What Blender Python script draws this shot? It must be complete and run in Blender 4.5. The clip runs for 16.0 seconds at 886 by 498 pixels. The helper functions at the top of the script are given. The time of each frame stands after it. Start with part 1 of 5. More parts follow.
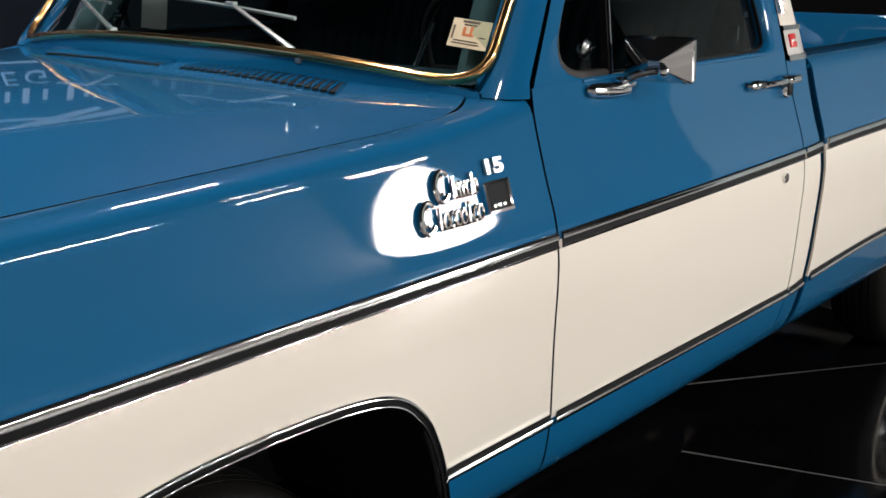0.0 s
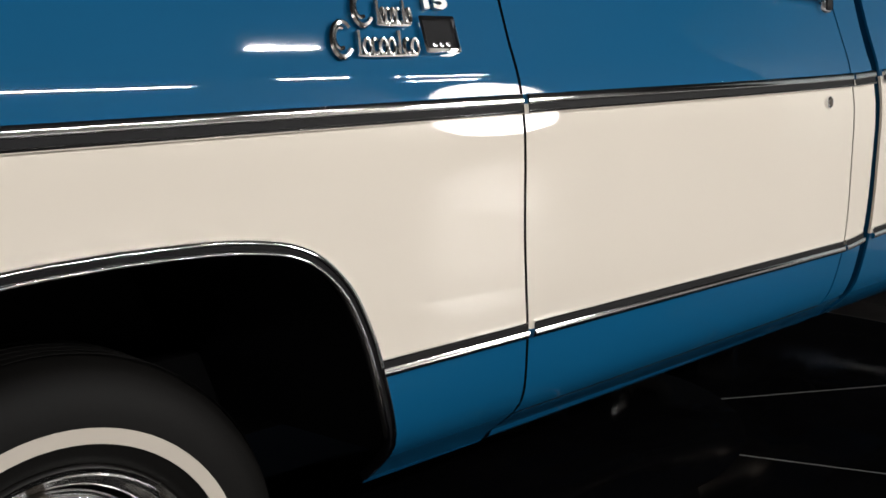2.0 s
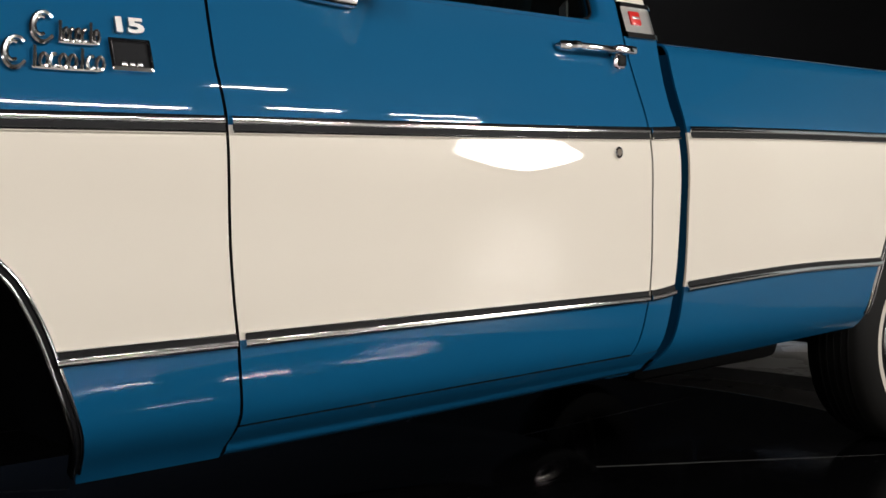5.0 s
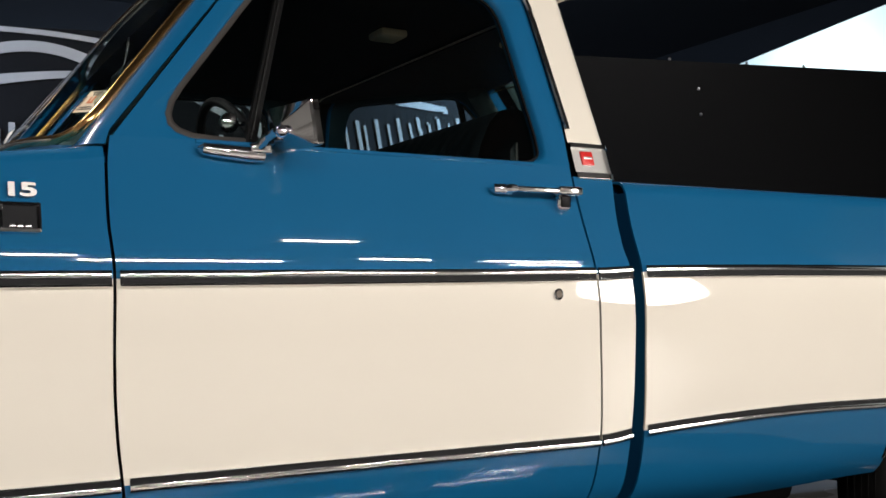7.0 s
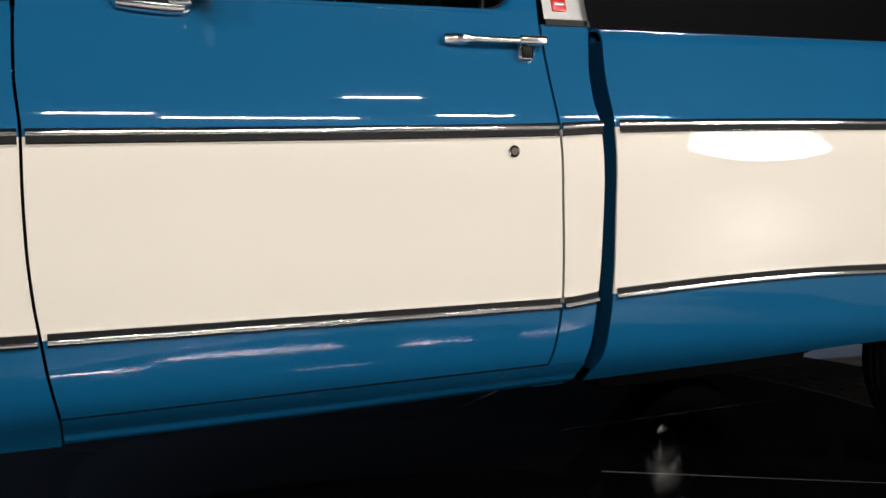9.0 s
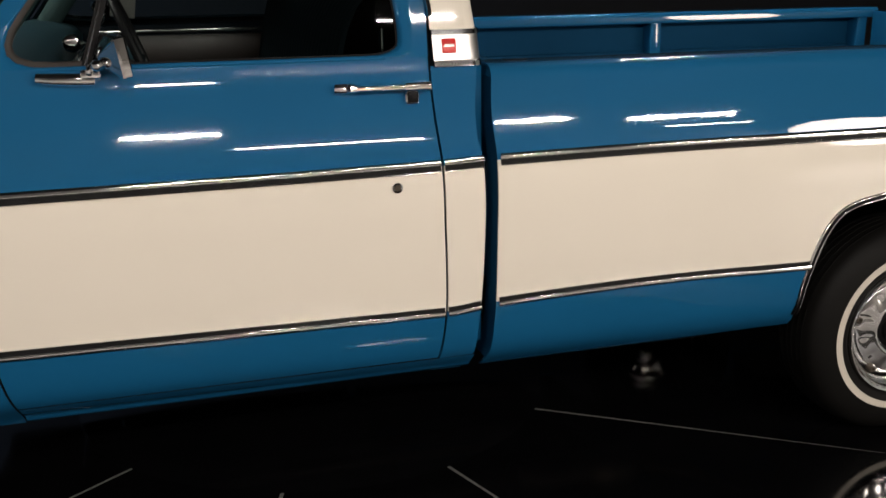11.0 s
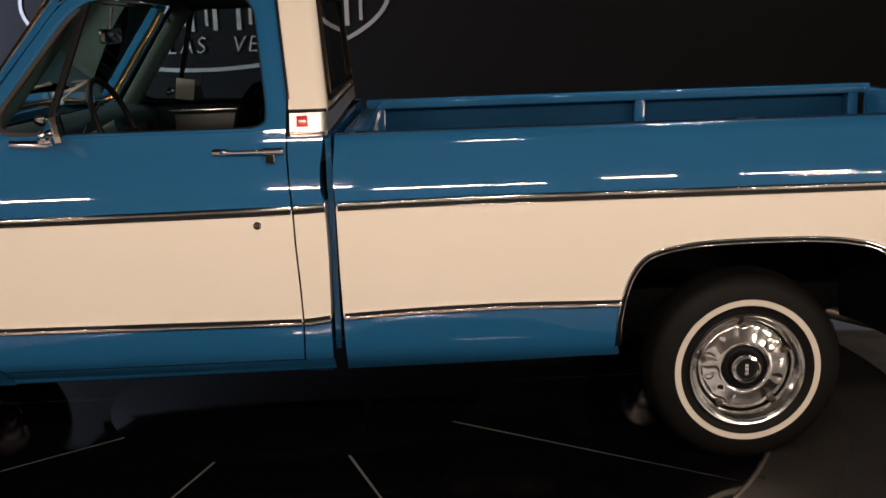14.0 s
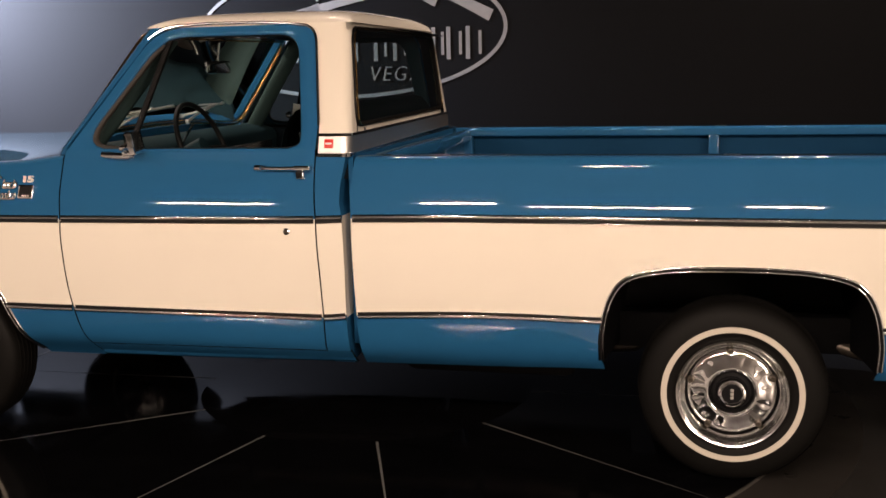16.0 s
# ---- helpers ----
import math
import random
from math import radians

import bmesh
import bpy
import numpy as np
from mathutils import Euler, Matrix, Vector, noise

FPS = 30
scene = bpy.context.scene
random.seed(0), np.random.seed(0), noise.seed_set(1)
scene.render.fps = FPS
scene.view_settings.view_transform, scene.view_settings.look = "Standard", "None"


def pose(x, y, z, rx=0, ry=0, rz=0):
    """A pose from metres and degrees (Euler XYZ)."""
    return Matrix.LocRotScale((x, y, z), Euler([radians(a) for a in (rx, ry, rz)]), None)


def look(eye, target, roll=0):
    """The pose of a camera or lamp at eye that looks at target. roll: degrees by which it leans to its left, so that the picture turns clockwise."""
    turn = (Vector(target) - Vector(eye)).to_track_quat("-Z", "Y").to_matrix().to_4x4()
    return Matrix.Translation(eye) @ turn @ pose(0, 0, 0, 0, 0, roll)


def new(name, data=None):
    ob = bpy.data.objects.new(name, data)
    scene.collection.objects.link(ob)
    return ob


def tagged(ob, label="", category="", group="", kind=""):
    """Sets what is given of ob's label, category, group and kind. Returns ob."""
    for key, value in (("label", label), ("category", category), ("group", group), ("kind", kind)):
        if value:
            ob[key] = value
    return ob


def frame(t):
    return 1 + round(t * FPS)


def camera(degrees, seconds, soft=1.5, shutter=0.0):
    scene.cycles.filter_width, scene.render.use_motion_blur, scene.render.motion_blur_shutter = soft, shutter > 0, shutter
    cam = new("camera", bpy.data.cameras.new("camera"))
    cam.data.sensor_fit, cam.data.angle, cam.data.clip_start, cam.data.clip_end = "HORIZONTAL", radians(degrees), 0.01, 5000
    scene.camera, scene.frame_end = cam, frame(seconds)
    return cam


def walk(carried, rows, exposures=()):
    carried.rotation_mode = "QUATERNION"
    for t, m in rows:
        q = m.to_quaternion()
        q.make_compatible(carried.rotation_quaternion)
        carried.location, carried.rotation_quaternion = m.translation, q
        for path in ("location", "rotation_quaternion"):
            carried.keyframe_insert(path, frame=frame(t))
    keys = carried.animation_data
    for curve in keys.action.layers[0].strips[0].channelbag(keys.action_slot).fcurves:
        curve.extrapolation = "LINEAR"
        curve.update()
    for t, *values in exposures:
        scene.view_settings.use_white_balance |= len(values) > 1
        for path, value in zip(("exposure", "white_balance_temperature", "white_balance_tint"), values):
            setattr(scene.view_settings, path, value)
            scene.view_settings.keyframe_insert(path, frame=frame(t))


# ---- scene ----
cam = camera(46.0, 16.0, soft=1.6)
PATH = [
    (0, (-1.529, -1.068, 1.495), (-0.088, 0.210, 0.954), 0.1),
    (0.5, (-1.430, -1.063, 1.422), (0.005, 0.240, 0.930), -0.6),
    (1, (-1.335, -1.033, 1.325), (0.097, 0.303, 0.917), -0.6),
    (1.5, (-1.253, -1.060, 1.179), (0.130, 0.343, 0.838), -1.0),
    (2, (-1.213, -1.128, 1.028), (0.118, 0.332, 0.714), -2.0),
    (2.5, (-1.162, -1.193, 0.924), (0.132, 0.308, 0.654), -2.2),
    (3, (-1.099, -1.296, 0.865), (0.161, 0.243, 0.656), -2.4),
    (3.5, (-1.032, -1.383, 0.851), (0.225, 0.162, 0.673), -2.3),
    (4, (-0.978, -1.460, 0.852), (0.301, 0.070, 0.692), -1.7),
    (4.2, (-0.950, -1.482, 0.852), (0.336, 0.042, 0.702), -1.3),
    (6.3, (-0.583, -1.834, 0.905), (0.521, -0.167, 0.936), -1.0),
    (6.5, (-0.537, -1.861, 0.923), (0.535, -0.173, 0.969), -0.9),
    (7, (-0.437, -1.900, 0.922), (0.573, -0.179, 1.042), -1.0),
    (7.5, (-0.320, -1.951, 0.920), (0.615, -0.189, 1.065), -1.0),
    (8, (-0.235, -1.955, 0.882), (0.659, -0.170, 1.008), -1.3),
    (8.5, (-0.132, -1.975, 0.851), (0.698, -0.156, 0.873), -1.5),
    (8.7, (-0.095, -1.984, 0.866), (0.714, -0.156, 0.816), -1.3),
    (10.8, (0.361, -2.336, 1.509), (0.912, -0.499, 0.941), -0.0),
    (11, (0.408, -2.409, 1.512), (0.932, -0.559, 0.960), -0.5),
    (11.5, (0.549, -2.597, 1.539), (0.998, -0.721, 1.012), -1.0),
    (12, (0.743, -2.786, 1.572), (1.100, -0.885, 1.065), -1.6),
    (12.5, (0.966, -2.972, 1.567), (1.222, -1.045, 1.097), -2.2),
    (13, (1.151, -3.117, 1.552), (1.329, -1.175, 1.112), -2.2),
    (13.5, (1.349, -3.256, 1.559), (1.442, -1.304, 1.134), -2.0),
    (14, (1.569, -3.363, 1.558), (1.576, -1.405, 1.150), -2.0),
    (14.5, (1.876, -3.455, 1.556), (1.742, -1.498, 1.166), -2.1),
    (15, (2.094, -3.534, 1.549), (1.839, -1.584, 1.181), -2.0),
    (15.5, (2.279, -3.613, 1.561), (1.920, -1.678, 1.204), -1.5),
    (16, (2.487, -3.694, 1.567), (2.023, -1.779, 1.222), -1.2),
]
# seconds, stops, kelvin, tint
EXPOSURES = [(0, 0.06, 6100, 12), (1.5, -0.04, 6100, 12), (3.5, -0.1, 6300, 11), (6.3, -0.05, 6200, 12), (7, 0.06, 6300, 12), (8.7, 0.08, 6200, 12), (11, -0.3, 6650, 14), (12.5, -0.34, 6950, 18), (14, -0.32, 7700, 23), (15, -0.24, 7900, 25), (15.5, 0.02, 7900, 24), (16, -0.03, 8150, 26)]
walk(cam, [(t, look(eye, target, roll)) for t, eye, target, roll in PATH], EXPOSURES)

# ---- light ----
world = bpy.data.worlds.new("dark_hall")
world.use_nodes = True
world.node_tree.nodes["Background"].inputs[0].default_value = (0.5, 0.6, 0.75, 1)
world.node_tree.nodes["Background"].inputs[1].default_value = 0.008
scene.world = world

# tubes: place, length and power
TUBES = [(-1.95, -5.0, 1.15, 150), (1.75, -5.0, 1.45, 140), (5.05, -5.2, 0.8, 35), (0.55, -4.4, 0.65, 65), (3.2, -4.5, 0.6, 45), (4.5, -4.6, 0.95, 36),
         (1.95, -2.8, 0.45, 24), (-1.3, 1.3, 0.5, 75), (0.7, 1.6, 0.5, 30), (3.0, 1.6, 0.5, 30),
         (-9.5, -6.0, 1.2, 120), (-9.5, -1.0, 1.2, 120)]
TUBE_Z = 3.2
PANEL_POWER = 430
# powers of the two added wall washers
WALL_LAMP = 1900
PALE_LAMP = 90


# ---- materials ----
def material(name, colour, rough=0.5, metal=0.0, coat=0.0, ior=1.5, vary=0.0, scale=8.0, bump=0.0, bump_scale=60.0, rough_vary=0.0, coat_rough=0.03, spec=0.5):
    m = bpy.data.materials.new(name)
    m.use_nodes = True
    nt = m.node_tree
    b = nt.nodes["Principled BSDF"]
    b.inputs["Base Color"].default_value = (*colour, 1)
    b.inputs["Roughness"].default_value = rough
    b.inputs["Metallic"].default_value = metal
    b.inputs["IOR"].default_value = ior
    b.inputs["Specular IOR Level"].default_value = spec
    b.inputs["Coat Weight"].default_value = coat
    b.inputs["Coat Roughness"].default_value = coat_rough
    tc = nt.nodes.new("ShaderNodeTexCoord")
    if vary or rough_vary:
        n1 = nt.nodes.new("ShaderNodeTexNoise")
        n1.inputs["Scale"].default_value, n1.inputs["Detail"].default_value = scale, 6
        nt.links.new(tc.outputs["Object"], n1.inputs["Vector"])
        if vary:
            mix = nt.nodes.new("ShaderNodeMix")
            mix.data_type = "RGBA"
            mix.inputs[6].default_value = (*[max(0, c * (1 - vary)) for c in colour], 1)
            mix.inputs[7].default_value = (*[min(1, c * (1 + vary)) for c in colour], 1)
            nt.links.new(n1.outputs["Fac"], mix.inputs[0])
            nt.links.new(mix.outputs[2], b.inputs["Base Color"])
        if rough_vary:
            mr = nt.nodes.new("ShaderNodeMapRange")
            mr.inputs[1].default_value, mr.inputs[2].default_value = 0.3, 0.7
            mr.inputs[3].default_value, mr.inputs[4].default_value = max(0, rough - rough_vary), rough + rough_vary
            nt.links.new(n1.outputs["Fac"], mr.inputs[0])
            nt.links.new(mr.outputs[0], b.inputs["Roughness"])
    if bump:
        n2 = nt.nodes.new("ShaderNodeTexNoise")
        n2.inputs["Scale"].default_value, n2.inputs["Detail"].default_value = bump_scale, 4
        nt.links.new(tc.outputs["Object"], n2.inputs["Vector"])
        bp = nt.nodes.new("ShaderNodeBump")
        bp.inputs["Strength"].default_value, bp.inputs["Distance"].default_value = bump, 0.002
        nt.links.new(n2.outputs["Fac"], bp.inputs["Height"])
        nt.links.new(bp.outputs[0], b.inputs["Normal"])
        if coat:
            nt.links.new(bp.outputs[0], b.inputs["Coat Normal"])
    return m


def glass_material(name, tint):
    m = bpy.data.materials.new(name)
    m.use_nodes = True
    nt = m.node_tree
    nt.nodes.remove(nt.nodes["Principled BSDF"])
    tr, gl, mix, fr = (nt.nodes.new("ShaderNode" + k) for k in ("BsdfTransparent", "BsdfGlossy", "MixShader", "Fresnel"))
    tr.inputs[0].default_value = (*tint, 1)
    gl.inputs["Roughness"].default_value = 0.01
    fr.inputs[0].default_value = 1.45
    nt.links.new(fr.outputs[0], mix.inputs[0])
    nt.links.new(tr.outputs[0], mix.inputs[1])
    nt.links.new(gl.outputs[0], mix.inputs[2])
    nt.links.new(mix.outputs[0], nt.nodes["Material Output"].inputs[0])
    return m


BLUE = material("blue_paint", (0.005, 0.088, 0.200), 0.5, 0.0, 1.0, spec=0.04, vary=0.06, scale=2.5, bump=0.035, bump_scale=10)
# body blue darkened and matt: the shade inside the bed is in the colour
SHADEBLUE = material("flat_bed_blue", (0.005, 0.050, 0.112), 0.6, spec=0.03, vary=0.12, scale=5, bump=0.05, bump_scale=40)
CREAM = material("cream_paint", (0.72, 0.66, 0.565), 0.5, 0.0, 1.0, spec=0.05, vary=0.03, scale=2.0, bump=0.02, bump_scale=14)
CHROME = material("chrome", (0.82, 0.82, 0.83), 0.07, 1.0, vary=0.06, scale=30, bump=0.03, bump_scale=40)
BRIGHT = material("bright_trim", (0.75, 0.74, 0.72), 0.16, 1.0, vary=0.08, scale=25, bump=0.04, bump_scale=50)
BRUSHED = material("brushed_aluminium", (0.62, 0.60, 0.57), 0.38, 1.0, vary=0.08, scale=40)
SHELL = material("polished_mirror_shell", (0.62, 0.61, 0.61), 0.05, 1.0, vary=0.1, scale=20)
BLACK = material("black_vinyl_insert", (0.006, 0.006, 0.0065), 0.5, spec=0.12, vary=0.2, scale=20)
FIELD = material("emblem_black", (0.008, 0.008, 0.009), 0.6, spec=0.15, vary=0.2, scale=40)
RUBBER = material("rubber_seal", (0.004, 0.004, 0.004), 0.5, spec=0.08, vary=0.2, scale=30)
TYRE = material("tyre_rubber", (0.004, 0.0037, 0.0033), 0.6, spec=0.12, vary=0.25, scale=14, bump=0.15, bump_scale=120)
WHITEWALL = material("whitewall_rubber", (0.52, 0.47, 0.40), 0.5, vary=0.06, scale=20)
DARK = material("underbody_black", (0.003, 0.003, 0.0033), 0.75, spec=0.08, vary=0.3, scale=10)
LINER = material("inner_fender_black", (0.004, 0.004, 0.0045), 0.55, spec=0.06, vary=0.3, scale=7, bump=0.2, bump_scale=20)
STEEL = material("dull_steel", (0.10, 0.085, 0.07), 0.42, 0.85, vary=0.3, scale=12)
RED = material("red_enamel", (0.62, 0.02, 0.015), 0.3, coat=0.6, vary=0.05, scale=60)
GLASS = glass_material("tinted_glass", (0.72, 0.8, 0.78))
SCREEN = glass_material("windscreen_glass", (0.6, 0.72, 0.72))
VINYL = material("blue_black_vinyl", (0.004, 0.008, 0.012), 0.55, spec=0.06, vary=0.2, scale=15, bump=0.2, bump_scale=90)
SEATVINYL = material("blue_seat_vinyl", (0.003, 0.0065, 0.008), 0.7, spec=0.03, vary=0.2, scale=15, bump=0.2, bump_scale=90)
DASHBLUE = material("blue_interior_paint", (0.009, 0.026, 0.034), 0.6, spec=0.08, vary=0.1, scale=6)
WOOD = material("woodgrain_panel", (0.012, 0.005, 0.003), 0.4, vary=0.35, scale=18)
PAPER = material("aged_paper", (0.62, 0.5, 0.32), 0.7, vary=0.1, scale=40)
CARD = material("white_card", (0.20, 0.20, 0.185), 0.7, vary=0.05, scale=20)
INK = material("faded_ink", (0.1, 0.07, 0.05), 0.8, vary=0.1, scale=40)
RED_INK = material("faded_red_ink", (0.55, 0.16, 0.05), 0.8, vary=0.1, scale=40)
VENTRUBBER = material("worn_grey_rubber", (0.035, 0.031, 0.028), 0.6, spec=0.2, vary=0.25, scale=25)
PILLARBLUE = material("blue_pillar_trim", (0.04, 0.07, 0.07), 0.65, spec=0.05, vary=0.1, scale=8)
DISC = material("black_mirror_tile", (0.002, 0.002, 0.0023), 0.085, ior=1.5, vary=0.5, scale=5, rough_vary=0.06, bump=0.01, bump_scale=6)
SEAM = material("tile_edge", (0.12, 0.12, 0.115), 0.4, 0.0, vary=0.1, scale=20)
RIM = material("turntable_steel_edge", (0.3, 0.28, 0.25), 0.35, 0.8, vary=0.2, scale=20)
CONCRETE = material("polished_concrete", (0.030, 0.028, 0.026), 0.14, vary=0.35, scale=2.5, rough_vary=0.1, bump=0.05, bump_scale=25)
# made pale so that the outer floor throws light up at the truck
BOUNCEFLOOR = material("pale_polished_concrete", (0.26, 0.25, 0.235), 0.24, spec=0.03, vary=0.25, scale=1.5, rough_vary=0.1, bump=0.03, bump_scale=25)
RINGFLOOR = material("ring_concrete", (0.027, 0.024, 0.021), 0.35, vary=0.25, scale=4, rough_vary=0.1, bump=0.05, bump_scale=25)
WALL = material("charcoal_wall_paint", (0.0029, 0.0029, 0.0032), 0.85, spec=0.06, vary=0.15, scale=1.2, bump=0.15, bump_scale=70)
LOGO = material("grey_white_lettering", (0.14, 0.14, 0.14), 0.6, vary=0.06, scale=30)
GREYWALL = material("grey_wall_paint", (0.45, 0.44, 0.42), 0.7, vary=0.12, scale=0.8)
# chrome whose warm reflection is put into the base colour
WARMCHROME = material("gold_toned_moulding", (0.80, 0.47, 0.19), 0.16, 1.0, vary=0.1, scale=25)
PALE = material("pale_green_wall", (0.5, 0.56, 0.55), 0.6, vary=0.05, scale=1.0, bump=0.05)
CEILING = material("black_ceiling", (0.006, 0.006, 0.007), 0.8, vary=0.2, scale=2)
HOUSING = material("white_lamp_housing", (0.5, 0.5, 0.5), 0.5, vary=0.05)


# ---- mesh helpers ----
def link(name, me, mats, parent=None, label="", smooth=True):
    for m in mats if isinstance(mats, (list, tuple)) else [mats]:
        me.materials.append(m)
    if smooth:
        me.polygons.foreach_set("use_smooth", [True] * len(me.polygons))
    ob = new(name, me)
    if parent is not None:
        ob.parent = parent
        base = parent if parent.parent is None else parent.parent
        ob.matrix_parent_inverse = Matrix.Translation(-base.location)
        if parent.parent is not None:
            ob.matrix_parent_inverse = Matrix.Identity(4)
    if label:
        ob["label"] = label
    return ob


def part(name, bm, mats, parent=None, label="", smooth=True, sharp=35, fix=False):
    me = bpy.data.meshes.new(name)
    if fix:
        bmesh.ops.recalc_face_normals(bm, faces=bm.faces)
    bm.to_mesh(me)
    bm.free()
    ob = link(name, me, mats, parent, label, smooth)
    if smooth and sharp:
        me.set_sharp_from_angle(angle=radians(sharp))
    return ob


def patch(bm, rows, mat=0, flip=False, pick=None):
    """A sheet through rows of points; pick(z) may choose the material of a face."""
    vs = [[bm.verts.new(p) for p in r] for r in rows]
    for a, b in zip(vs, vs[1:]):
        for i in range(len(a) - 1):
            q = [a[i], a[i + 1], b[i + 1], b[i]]
            f = bm.faces.new(q[::-1] if flip else q)
            f.material_index = pick(sum(v.co.z for v in q) / 4, sum(v.co.x for v in q) / 4) if pick else mat
    return vs


def box(bm, lo, hi, bevel=0.0, mat=0, m=None, seg=2):
    c = [(a + b) / 2 for a, b in zip(lo, hi)]
    g = bmesh.ops.create_cube(bm, size=1.0, matrix=Matrix.Translation(c) @ Matrix.Diagonal((*[b - a for a, b in zip(lo, hi)], 1)))
    vs = g["verts"]
    fs = {f for v in vs for f in v.link_faces}
    if bevel:
        r = bmesh.ops.bevel(bm, geom=list({e for v in vs for e in v.link_edges}), offset=bevel, segments=seg, profile=0.5, affect="EDGES")
        fs = {f for f in fs if f.is_valid} | set(r["faces"])
        vs = list({v for f in fs for v in f.verts})
    for f in fs:
        f.material_index = mat
    if m is not None:
        bmesh.ops.transform(bm, matrix=m, verts=vs)
    return vs


def tube(bm, pts, r, n=8, mat=0, closed=False):
    """A round bar along points; r is one radius or one per point."""
    pts = [Vector(p) for p in pts]
    k = len(pts)
    rs = r if isinstance(r, (list, tuple)) else [r] * k
    up, rings = None, []
    for i, p in enumerate(pts):
        a = pts[(i - 1) % k] if closed or i else p
        b = pts[(i + 1) % k] if closed or i < k - 1 else p
        t = (b - a).normalized()
        if up is None:
            up = t.orthogonal().normalized()
        up = (up - t * up.dot(t)).normalized()
        side_ = t.cross(up)
        rings.append([bm.verts.new(p + (up * math.cos(w) + side_ * math.sin(w)) * rs[i]) for w in (2 * math.pi * j / n for j in range(n))])
    for i in range(k if closed else k - 1):
        a, b = rings[i], rings[(i + 1) % k]
        for j in range(n):
            f = bm.faces.new((a[j], a[(j + 1) % n], b[(j + 1) % n], b[j]))
            f.material_index = mat
    if not closed:
        for ring, rev in ((rings[0], True), (rings[-1], False)):
            f = bm.faces.new(ring[::-1] if rev else ring)
            f.material_index = mat


def sweep(bm, path, section, outward, mats=None, closed=False):
    """A moulding: section points (out, across) carried along a path; outward is the direction away from the panel."""
    path = [Vector(p) for p in path]
    k, rings = len(path), []
    for i, p in enumerate(path):
        a = path[(i - 1) % k] if closed or i else p
        b = path[(i + 1) % k] if closed or i < k - 1 else p
        t = (b - a).normalized()
        o = Vector(outward(p) if callable(outward) else outward)
        o = (o - t * o.dot(t)).normalized()
        c = t.cross(o)
        rings.append([bm.verts.new(p + o * u + c * v) for u, v in section])
    m = len(section)
    for i in range(k if closed else k - 1):
        a, b = rings[i], rings[(i + 1) % k]
        for j in range(m - 1):
            f = bm.faces.new((a[j], a[j + 1], b[j + 1], b[j]))
            if mats:
                f.material_index = mats[j]
    if not closed:
        bm.faces.new(rings[0])
        bm.faces.new(rings[-1][::-1])


def lathe(bm, profile, centre, n=48, mats=None, axis="y", a0=0.0, a1=2 * math.pi):
    """A turned form: (radius, along) pairs round an axis through centre; along grows towards the viewer's side (-y) or up (z)."""
    c = Vector(centre)
    full = abs(a1 - a0 - 2 * math.pi) < 1e-6
    rings = []
    for r, d in profile:
        ring = []
        for j in range(n if full else n + 1):
            w = a0 + (a1 - a0) * j / n
            p = Vector((r * math.cos(w), -d, r * math.sin(w))) if axis == "y" else Vector((r * math.cos(w), r * math.sin(w), d))
            ring.append(bm.verts.new(c + p))
        rings.append(ring)
    for i in range(len(rings) - 1):
        a, b = rings[i], rings[i + 1]
        for j in range(len(a) if full else len(a) - 1):
            q = (a[j], a[(j + 1) % len(a)], b[(j + 1) % len(b)], b[j])
            f = bm.faces.new(q if axis == "y" else q[::-1])
            if mats:
                f.material_index = mats[i]
    return rings


def rounded(points, radii, k=6):
    """A closed outline with rounded corners, k + 1 points a corner."""
    out, m = [], len(points)
    for i, p in enumerate(points):
        p = Vector(p)
        a, b = Vector(points[i - 1]) - p, Vector(points[(i + 1) % m]) - p
        r = radii[i] if isinstance(radii, (list, tuple)) else radii
        ra, rb = min(r, a.length * 0.48), min(r, b.length * 0.48)
        p0, p2 = p + a.normalized() * ra, p + b.normalized() * rb
        for j in range(k + 1):
            s = j / k
            out.append(p0 * (1 - s) ** 2 + p * 2 * s * (1 - s) + p2 * s ** 2)
    return out


def text_mesh(body, size, depth, shear=0.0, spacing=1.0, bold=0.0):
    cu = bpy.data.curves.new("lettering", "FONT")
    cu.body, cu.size, cu.extrude, cu.shear, cu.space_character = body, size, depth, shear, spacing
    cu.offset = bold
    cu.align_x, cu.align_y = "CENTER", "CENTER"
    ob = bpy.data.objects.new("lettering", cu)
    scene.collection.objects.link(ob)
    bpy.context.view_layer.update()
    me = bpy.data.meshes.new_from_object(ob.evaluated_get(bpy.context.evaluated_depsgraph_get()))
    bpy.data.objects.remove(ob)
    bpy.data.curves.remove(cu)
    return me


def mirrored(ob, parent):
    """The same part on the other flank of the truck, with its own pieces."""
    me = ob.data.copy()
    n = len(me.vertices)
    co = np.empty(n * 3)
    me.vertices.foreach_get("co", co)
    co[1::3] = 2 * MID - co[1::3]
    me.vertices.foreach_set("co", co)
    me.flip_normals()
    o = new(ob.name.split(".")[0], me)
    o.parent = parent
    o.matrix_parent_inverse = Matrix.Translation(-parent.location) if parent.parent is None else Matrix.Identity(4)
    for md in ob.modifiers:
        if md.type == "SOLIDIFY":
            thicken(o, md.thickness)
            o.modifiers[-1].material_offset = md.material_offset
            o.modifiers[-1].material_offset_rim = md.material_offset_rim
    if "label" in ob:
        o["label"] = ob["label"]
    for c in ob.children:
        mirrored(c, o)
    return o


